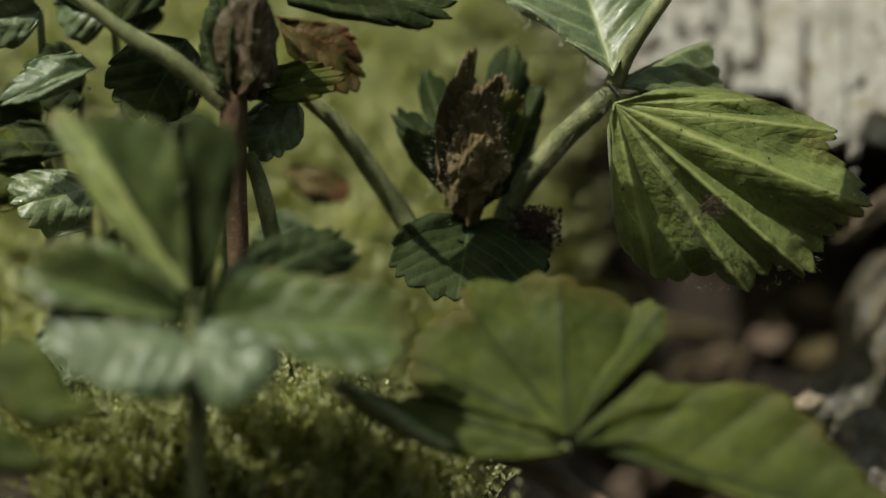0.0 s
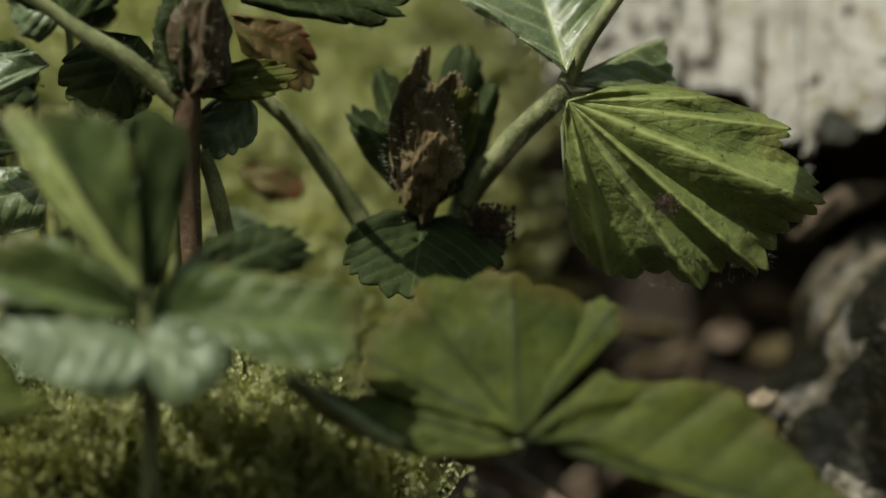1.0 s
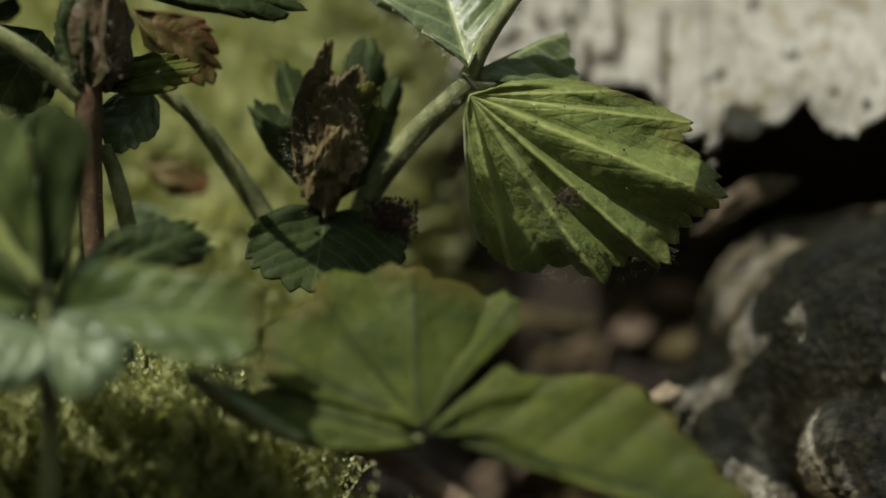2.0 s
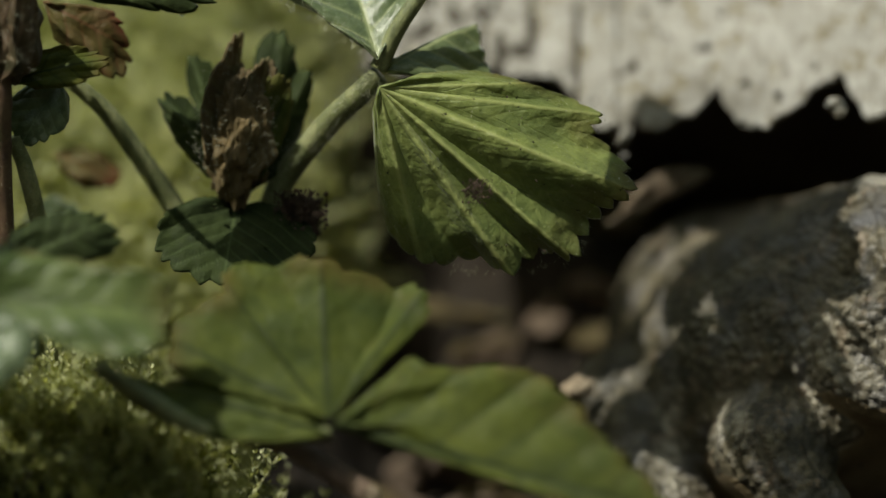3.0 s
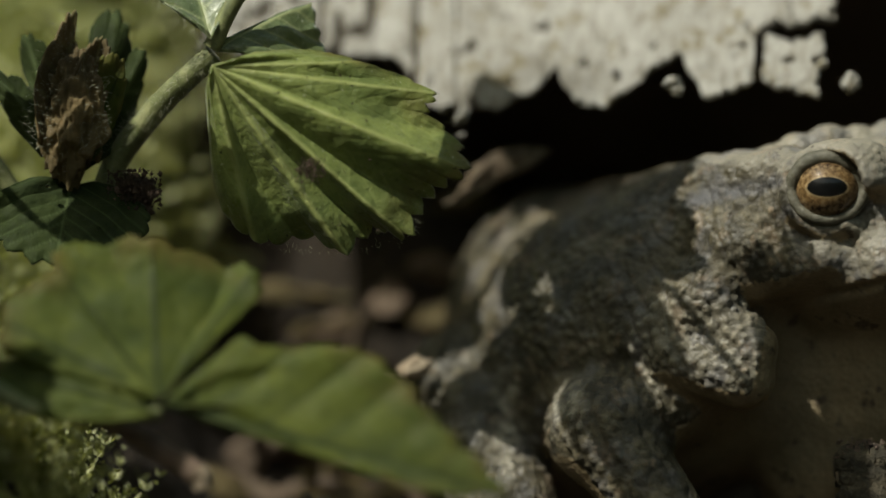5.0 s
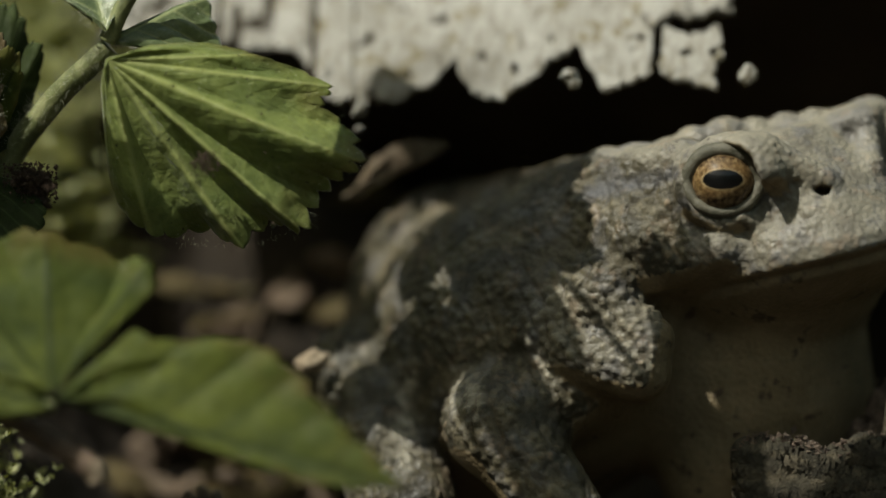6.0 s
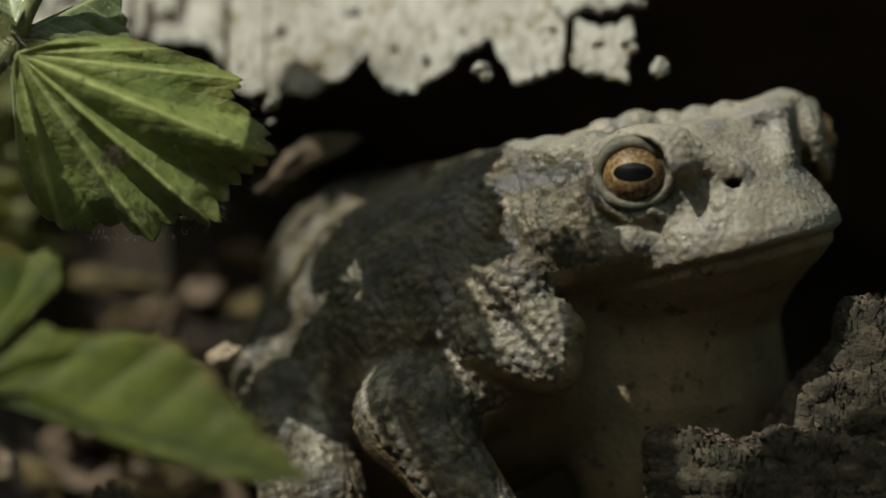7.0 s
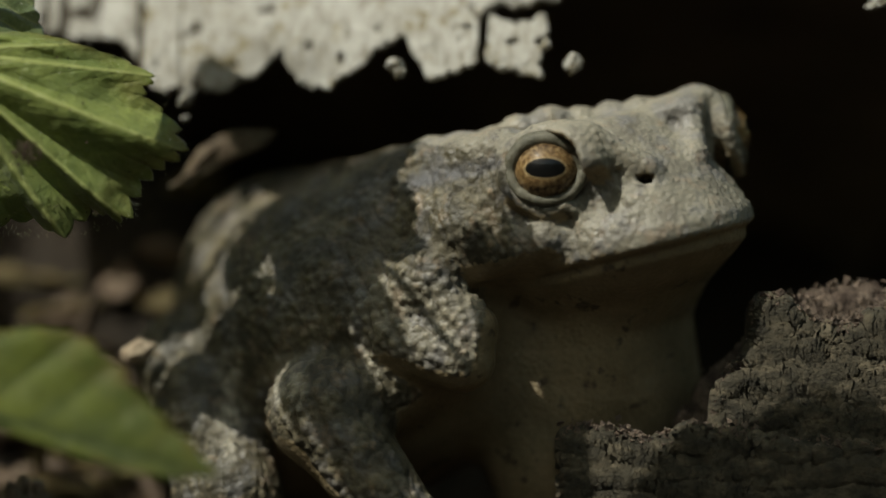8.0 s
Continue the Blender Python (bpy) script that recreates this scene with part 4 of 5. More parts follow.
# ---- herb with the large leaf ----
def large_leaf():
    h = thing("herb", tuple((0.0086, 0.0080, 0.0549)), "fresh green three-part leaf on a hairy stalk, specked with soil", "plant")
    j = (0.0213, -0.0030, 0.0701)
    leaflet("leaflet", j, [(0.0266, -0.0021, 0.0718), (0.0329, -0.0008, 0.0721), (0.0378, -0.0003, 0.0712), (0.0431, 0.0001, 0.0695), (0.0488, 0.0001, 0.0667), (0.0478, -0.0009, 0.0645), (0.0513, -0.0015, 0.0609), (0.0526, -0.0026, 0.0572), (0.0493, -0.0022, 0.0551), (0.0468, -0.0010, 0.0523), (0.0453, 0.0001, 0.0490), (0.0414, 0.0004, 0.0499), (0.0375, 0.0017, 0.0473), (0.0335, 0.0018, 0.0489), (0.0279, 0.0028, 0.0483), (0.0237, 0.0027, 0.0508), (0.0216, 0.0018, 0.0548), (0.0209, 0.0001, 0.0612), (0.0205, -0.0014, 0.0668)], LEAF, h, teeth=31, tooth=0.058, bulge=0.0012, pleat=0.0019, seed=3, nu=420, nr=90, ribs=(2.4, 4, 7, 10, 12, 14.3))
    leaflet("leaflet", (0.0216, 0.0010, 0.0721), [(0.0226, 0.0034, 0.0728), (0.0261, 0.0048, 0.0745), (0.0304, 0.0067, 0.0767), (0.0332, 0.0078, 0.0779), (0.0340, 0.0063, 0.0761), (0.0350, 0.0039, 0.0734), (0.0360, 0.0019, 0.0711), (0.0303, 0.0021, 0.0714), (0.0254, 0.0022, 0.0715)], LEAF_SHINY, h, teeth=12, tooth=0.04, veins=5, pleat=0.0006, crease=-0.3, seed=4, middle=0.4)
    leaflet("leaflet", (0.0211, -0.0010, 0.0736), [(x, (z - 0.0736) * 0.75 + 0.08 * (x - 0.0211), z) for x, z in ((0.0194, 0.0747), (0.0141, 0.0782), (0.0081, 0.0815), (0.0085, 0.0866), (0.0152, 0.0905), (0.0230, 0.0909), (0.0283, 0.0863), (0.0265, 0.0810), (0.0230, 0.0760))], LEAF_SHINY, h, teeth=22, tooth=0.05, veins=7, pleat=0.0009, crease=0.25, seed=5, nr=50)
    stalk("midrib", [(0.0212, 0.0010, 0.0725), (0.0236, 0.0000, 0.0774), (0.0279, 0.0000, 0.0837), (0.0314, 0.0010, 0.0887)], [0.0012, 0.001, 0.0008], STEM, h)
    # leaf added overhead out of view, its lobes set to shade toad and chunk
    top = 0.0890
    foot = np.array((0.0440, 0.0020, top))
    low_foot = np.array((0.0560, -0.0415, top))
    shade_lobes = ((foot, 0.0645, -0.0030, 0.0058, 0.5), (foot, 0.0590, -0.0130, 0.0054, 0.6), (foot, 0.0570, -0.0185, 0.0044, 1.0), (foot, 0.0465, -0.0275, 0.0044, 1.0), (foot, 0.0500, -0.0180, 0.0030, 1.2), (foot, 0.0385, -0.0245, 0.0042, 0.7), (foot, 0.0330, -0.0390, 0.0072, 1.6), (foot, 0.0300, -0.0080, 0.0042, 0.3), (foot, 0.0285, -0.0310, 0.0036, 1.8), (foot, 0.0440, 0.0160, 0.0036, 0.5), (foot, 0.0530, 0.0110, 0.0050, 0.5), (foot, 0.0420, -0.0160, 0.0060, 0.4), (low_foot, 0.0660, -0.0195, 0.0050, 0.6), (low_foot, 0.0715, -0.0185, 0.0036, 1.0), (low_foot, 0.1090, -0.0315, 0.0070, 0.4), (low_foot, 0.0800, -0.0480, 0.0060, 0.5))
    for k, (root, tip_x, tip_y, wide, late) in enumerate(shade_lobes):
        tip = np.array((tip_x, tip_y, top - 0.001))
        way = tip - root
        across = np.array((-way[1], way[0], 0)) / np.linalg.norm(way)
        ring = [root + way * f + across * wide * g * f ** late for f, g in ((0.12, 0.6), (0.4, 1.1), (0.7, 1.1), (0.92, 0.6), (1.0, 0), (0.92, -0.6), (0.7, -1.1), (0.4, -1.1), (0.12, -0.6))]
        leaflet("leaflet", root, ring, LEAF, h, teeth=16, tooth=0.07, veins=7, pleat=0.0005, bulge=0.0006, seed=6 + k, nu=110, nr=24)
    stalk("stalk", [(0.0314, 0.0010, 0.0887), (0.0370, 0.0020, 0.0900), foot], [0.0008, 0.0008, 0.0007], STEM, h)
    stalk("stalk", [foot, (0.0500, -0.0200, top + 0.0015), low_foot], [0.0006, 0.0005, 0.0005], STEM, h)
    pts = [(0.0214, 0.0020, 0.0718), (0.0188, 0.0025, 0.0694), (0.0139, 0.0050, 0.0647), (0.0086, 0.0080, 0.0577), (0.0068, 0.0090, 0.0499)]
    stem = stalk("stem", pts, [0.0013, 0.0015, 0.0016, 0.0018], STEM, h)
    bristles("hairs", pts, 0.0015, 1500, 0.0011, HAIR, stem)
    bristles("edge_hairs", [(0.0431, 0.0001, 0.0695), (0.0488, 0.0001, 0.0667), (0.0513, -0.0015, 0.0609), (0.0526, -0.0026, 0.0572), (0.0468, -0.0010, 0.0523), (0.0453, 0.0001, 0.0490), (0.0375, 0.0017, 0.0473), (0.0279, 0.0028, 0.0483), (0.0223, 0.0023, 0.0527)], 0.0003, 260, 0.0006, HAIR, h, 2, 0.0002)
    bristles("edge_hairs", [(0.0194, 0.0000, 0.0747), (0.0141, -0.0020, 0.0782), (0.0081, -0.0030, 0.0815)], 0.0003, 160, 0.0009, HAIR, h, 3, 0.0003)


large_leaf()


# ---- withered flower bud ----
def bud():
    h = thing("flower_bud", tuple((0.0040, 0.0060, 0.0535)), "withered brown flower bud with green toothed sepals", "bud")
    b = (0.0036, 0.0060, 0.0563)
    lump("bud", (0.0038, 0.0050, 0.0641), (0.0041, 0.0036, 0.0080), LEAF_DRY, h, 5, 0.3, 2.6, 6, "shrivelled brown bud", (0, 8, 0))
    for k, (o1, o2, o3, d) in enumerate((((0.0001, 0.0040, 0.0613), (0.0006, 0.0040, 0.0697), (0.0034, 0.0050, 0.0763), 3), ((0.0061, 0.0040, 0.0634), (0.0059, 0.0030, 0.0697), (0.0071, 0.0040, 0.0733), 2))):
        wide = 0.0011 + 0.0003 * k
        o1, o2, o3 = np.array(o1), np.array(o2), np.array(o3)
        side_way = np.array((wide, 0.0006, 0))
        leaflet("petal", b, [o1 - side_way, o2 - side_way * 1.4, o3 - side_way * 0.5, o3 + side_way * 0.6, o2 + side_way * 1.6, o1 + side_way * 1.3], LEAF_DRY, h, teeth=13, tooth=0.05, veins=5, pleat=0.0004, bulge=-0.001, crease=0.2, seed=80 + k)
    bristles("hairs", [(0.0011, 0.0030, 0.0584), (0.0001, 0.0020, 0.0655), (0.0032, 0.0040, 0.0754)], 0.0012, 420, 0.0006, HAIR, h, 4, 0.0009)
    bristles("hairs", [(0.0068, 0.0020, 0.0598), (0.0064, 0.0020, 0.0655), (0.0057, 0.0030, 0.0725)], 0.0012, 330, 0.0006, HAIR, h, 5, 0.0009)
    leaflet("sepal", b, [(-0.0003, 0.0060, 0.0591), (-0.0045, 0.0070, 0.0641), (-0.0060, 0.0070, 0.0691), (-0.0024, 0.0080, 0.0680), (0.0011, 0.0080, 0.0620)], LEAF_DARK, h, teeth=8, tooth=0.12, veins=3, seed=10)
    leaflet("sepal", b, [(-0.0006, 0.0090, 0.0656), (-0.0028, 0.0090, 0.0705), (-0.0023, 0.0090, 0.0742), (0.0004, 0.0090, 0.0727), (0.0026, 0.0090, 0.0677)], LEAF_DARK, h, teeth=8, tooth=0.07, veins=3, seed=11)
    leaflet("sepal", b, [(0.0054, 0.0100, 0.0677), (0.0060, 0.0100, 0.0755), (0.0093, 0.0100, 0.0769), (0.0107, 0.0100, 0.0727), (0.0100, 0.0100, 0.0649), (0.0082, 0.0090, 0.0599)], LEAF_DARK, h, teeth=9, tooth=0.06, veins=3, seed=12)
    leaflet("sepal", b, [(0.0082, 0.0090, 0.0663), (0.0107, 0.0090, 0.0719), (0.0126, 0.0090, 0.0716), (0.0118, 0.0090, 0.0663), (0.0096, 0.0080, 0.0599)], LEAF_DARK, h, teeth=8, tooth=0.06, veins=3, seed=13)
    leaflet("sepal", b, [(0.0068, 0.0040, 0.0669), (0.0075, 0.0030, 0.0711), (0.0100, 0.0040, 0.0708), (0.0100, 0.0050, 0.0662), (0.0082, 0.0050, 0.0613)], LEAF_SOFT, h, teeth=7, tooth=0.08, veins=3, seed=14)


bud()


def low_leaf():
    h = thing("low_leaf", tuple((0.0032, 0.0040, 0.0464)), "dark toothed leaf lying in shade below the bud", "leaf")
    stalk("stem", [(0.0034, 0.0070, 0.0550), (0.0054, 0.0090, 0.0521), (0.0061, 0.0090, 0.0436)], [0.0006, 0.0008, 0.0009], STEM, h)
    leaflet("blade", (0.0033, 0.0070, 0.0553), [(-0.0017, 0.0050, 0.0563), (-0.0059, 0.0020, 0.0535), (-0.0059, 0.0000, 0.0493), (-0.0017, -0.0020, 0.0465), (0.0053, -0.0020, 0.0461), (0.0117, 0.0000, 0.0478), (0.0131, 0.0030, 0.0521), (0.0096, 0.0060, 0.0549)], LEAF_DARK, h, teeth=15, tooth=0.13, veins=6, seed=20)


low_leaf()


# ---- herb in front ----
def front_herb():
    h = thing("herb", tuple((0.0080, -0.0220, 0.0204)), "yellow-green three-part leaf on a brown stalk, close to the ground", "plant")
    leaflet("leaflet", (0.0152, -0.0240, 0.0294), [(0.0138, -0.0233, 0.0312), (0.0108, -0.0221, 0.0338), (0.0035, -0.0219, 0.0342), (-0.0033, -0.0217, 0.0347), (-0.0039, -0.0199, 0.0386), (-0.0020, -0.0181, 0.0424), (0.0020, -0.0172, 0.0444), (0.0028, -0.0158, 0.0475), (0.0080, -0.0155, 0.0482), (0.0128, -0.0153, 0.0485), (0.0177, -0.0159, 0.0473), (0.0229, -0.0165, 0.0459), (0.0260, -0.0167, 0.0454), (0.0274, -0.0178, 0.0430), (0.0266, -0.0188, 0.0408), (0.0215, -0.0195, 0.0394), (0.0192, -0.0207, 0.0367), (0.0181, -0.0226, 0.0327), (0.0166, -0.0237, 0.0302)], LEAF_SOFT, h, teeth=18, tooth=0.06, pleat=0.0013, bulge=0.0, seed=31, nu=240, nr=50, ribs=(4, 6.4, 9.3, 12.4))
    leaflet("leaflet", (0.0158, -0.0240, 0.0285), [(0.0209, -0.0241, 0.0305), (0.0245, -0.0224, 0.0342), (0.0252, -0.0215, 0.0362), (0.0278, -0.0221, 0.0350), (0.0329, -0.0221, 0.0351), (0.0379, -0.0221, 0.0348), (0.0413, -0.0226, 0.0337), (0.0452, -0.0241, 0.0304), (0.0477, -0.0254, 0.0275), (0.0507, -0.0267, 0.0245), (0.0541, -0.0281, 0.0214), (0.0572, -0.0295, 0.0180), (0.0514, -0.0297, 0.0177), (0.0459, -0.0293, 0.0185), (0.0418, -0.0283, 0.0209), (0.0362, -0.0268, 0.0243), (0.0306, -0.0256, 0.0271), (0.0250, -0.0251, 0.0281), (0.0192, -0.0251, 0.0281)], LEAF_SOFT, h, teeth=19, tooth=0.05, veins=6, pleat=0.0008, bulge=0.0004, crease=0.12, seed=32, nu=220, nr=44, middle=0.62)
    leaflet("leaflet", (0.0151, -0.0240, 0.0275), [(0.0130, -0.0233, 0.0285), (0.0089, -0.0230, 0.0289), (0.0054, -0.0222, 0.0302), (0.0044, -0.0206, 0.0331), (0.0034, -0.0202, 0.0337), (0.0002, -0.0200, 0.0341), (-0.0036, -0.0201, 0.0340), (-0.0071, -0.0206, 0.0331), (-0.0118, -0.0196, 0.0348), (-0.0094, -0.0216, 0.0314), (-0.0042, -0.0231, 0.0288), (0.0013, -0.0241, 0.0271), (0.0068, -0.0246, 0.0263), (0.0130, -0.0244, 0.0266)], LEAF_SOFT, h, teeth=14, tooth=0.03, veins=5, pleat=0.0006, bulge=0.0004, seed=33)
    leaflet("leaflet", (0.0147, -0.0210, 0.0282), [(0.0129, -0.0200, 0.0306), (0.0126, -0.0200, 0.0325), (0.0095, -0.0200, 0.0332), (0.0067, -0.0200, 0.0328), (0.0053, -0.0200, 0.0313), (0.0068, -0.0200, 0.0297), (0.0102, -0.0200, 0.0291)], LEAF_MILD, h, teeth=9, tooth=0.05, veins=4, crease=0.5, seed=34)
    stalk("stem", [(-0.0131, -0.0230, 0.0357), (-0.0069, -0.0230, 0.0319), (-0.0001, -0.0230, 0.0281), (0.0082, -0.0230, 0.0268), (0.0155, -0.0230, 0.0276)], [0.0010, 0.0011, 0.0009, 0.0008], STEM, h)


front_herb()


def twig():
    h = thing("twig", tuple((0.0136, -0.0180, 0.0216)), "brown dead stalk with a pale broken end", "twig")
    stalk("stalk", [(0.0046, -0.0140, 0.0278), (0.0101, -0.0170, 0.0258), (0.0149, -0.0190, 0.0232), (0.0199, -0.0200, 0.0200)], [0.0011, 0.0014, 0.0016], TWIG, h)
    stalk("broken_end", [(0.0197, -0.0200, 0.0201), (0.0202, -0.0200, 0.0198), (0.0206, -0.0200, 0.0182)], [0.0016, 0.0015, 0.0012], TWIG_END, h, "pale broken end")


twig()


# ---- herb at the edge, out of focus ----
def left_herb():
    h = thing("herb", tuple((-0.0313, -0.0200, 0.0272)), "pale green herb with upright toothed leaves", "plant")
    # One folded leaf as two blades: sunlit half in paler colour, shaded half darker.
    leaflet("leaflet", (-0.0307, -0.0304, 0.0463), [(-0.0331, -0.0300, 0.0480), (-0.0400, -0.0282, 0.0548), (-0.0449, -0.0265, 0.0617), (-0.0480, -0.0248, 0.0682), (-0.0436, -0.0250, 0.0675), (-0.0387, -0.0267, 0.0610), (-0.0338, -0.0284, 0.0541), (-0.0312, -0.0296, 0.0493)], LEAF, h, teeth=9, tooth=0.05, veins=4, pleat=0.0005, seed=41)
    leaflet("leaflet", (-0.0305, -0.0292, 0.0466), [(-0.0312, -0.0296, 0.0493), (-0.0338, -0.0302, 0.0545), (-0.0385, -0.0310, 0.0613), (-0.0433, -0.0318, 0.0676), (-0.0399, -0.0319, 0.0684), (-0.0351, -0.0318, 0.0676), (-0.0322, -0.0314, 0.0642), (-0.0316, -0.0302, 0.0548)], LEAF_MILD, h, teeth=9, tooth=0.06, veins=4, pleat=0.0005, seed=40)
    leaflet("leaflet", (-0.0301, -0.0279, 0.0469), [(-0.0311, -0.0284, 0.0514), (-0.0313, -0.0297, 0.0616), (-0.0306, -0.0305, 0.0681), (-0.0276, -0.0304, 0.0677), (-0.0249, -0.0301, 0.0651), (-0.0252, -0.0294, 0.0596), (-0.0266, -0.0287, 0.0534), (-0.0288, -0.0281, 0.0486)], LEAF_DARK, h, teeth=9, tooth=0.06, veins=4, seed=42)
    leaflet("leaflet", (-0.0311, -0.0292, 0.0437), [(-0.0328, -0.0284, 0.0476), (-0.0397, -0.0275, 0.0519), (-0.0462, -0.0273, 0.0528), (-0.0508, -0.0280, 0.0495), (-0.0496, -0.0289, 0.0452), (-0.0441, -0.0292, 0.0437), (-0.0372, -0.0294, 0.0426)], LEAF_MILD, h, teeth=11, tooth=0.07, veins=5, pleat=0.0006, crease=0.5, seed=43)
    leaflet("leaflet", (-0.0307, -0.0309, 0.0411), [(-0.0331, -0.0302, 0.0424), (-0.0400, -0.0292, 0.0441), (-0.0461, -0.0288, 0.0449), (-0.0481, -0.0302, 0.0425), (-0.0460, -0.0325, 0.0384), (-0.0418, -0.0341, 0.0356), (-0.0363, -0.0350, 0.0340), (-0.0314, -0.0348, 0.0344), (-0.0299, -0.0331, 0.0374)], LEAF_GREY, h, teeth=10, tooth=0.06, veins=5, pleat=0.0005, seed=44)
    leaflet("leaflet", (-0.0300, -0.0305, 0.0420), [(-0.0276, -0.0297, 0.0433), (-0.0235, -0.0302, 0.0425), (-0.0206, -0.0317, 0.0398), (-0.0210, -0.0340, 0.0357), (-0.0248, -0.0354, 0.0333), (-0.0282, -0.0352, 0.0337), (-0.0299, -0.0333, 0.0371)], LEAF_GREY, h, teeth=9, tooth=0.07, veins=4, pleat=0.0005, seed=45)
    leaflet("leaflet", (-0.0296, -0.0274, 0.0437), [(-0.0274, -0.0254, 0.0476), (-0.0243, -0.0242, 0.0500), (-0.0212, -0.0246, 0.0492), (-0.0154, -0.0252, 0.0479), (-0.0099, -0.0259, 0.0467), (-0.0047, -0.0263, 0.0459), (-0.0042, -0.0281, 0.0425), (-0.0051, -0.0302, 0.0384), (-0.0085, -0.0313, 0.0362), (-0.0139, -0.0314, 0.0360), (-0.0187, -0.0302, 0.0384), (-0.0229, -0.0288, 0.0410), (-0.0263, -0.0281, 0.0423)], LEAF_MILD, h, teeth=15, tooth=0.06, veins=6, pleat=0.0006, crease=0.3, seed=46)
    leaflet("leaflet", (-0.0245, -0.0167, 0.0476), [(-0.0238, -0.0162, 0.0521), (-0.0197, -0.0160, 0.0541), (-0.0155, -0.0160, 0.0545), (-0.0121, -0.0161, 0.0535), (-0.0109, -0.0164, 0.0500), (-0.0155, -0.0166, 0.0486), (-0.0211, -0.0166, 0.0485)], LEAF_DARK, h, teeth=12, tooth=0.12, veins=5, seed=47)
    leaflet("leaflet", (-0.0445, -0.0354, 0.0340), [(-0.0480, -0.0335, 0.0384), (-0.0494, -0.0325, 0.0410), (-0.0521, -0.0321, 0.0418), (-0.0555, -0.0335, 0.0384), (-0.0533, -0.0358, 0.0330), (-0.0492, -0.0369, 0.0303), (-0.0438, -0.0364, 0.0315), (-0.0405, -0.0358, 0.0329)], LEAF_SOFT, h, teeth=9, tooth=0.10, veins=5, seed=48)
    leaflet("leaflet", (-0.0561, -0.0350, 0.0286), [(-0.0554, -0.0340, 0.0316), (-0.0520, -0.0344, 0.0303), (-0.0493, -0.0351, 0.0283), (-0.0470, -0.0359, 0.0256), (-0.0506, -0.0362, 0.0247), (-0.0553, -0.0359, 0.0254)], LEAF_SOFT, h, teeth=9, tooth=0.06, veins=4, seed=49)
    stalk("stem", [(-0.0302, -0.0290, 0.0469), (-0.0301, -0.0285, 0.0411), (-0.0298, -0.0270, 0.0301), (-0.0300, -0.0240, 0.0150), (-0.0298, -0.0220, 0.0010)], [0.001, 0.0012, 0.0013], STEM, h)


left_herb()


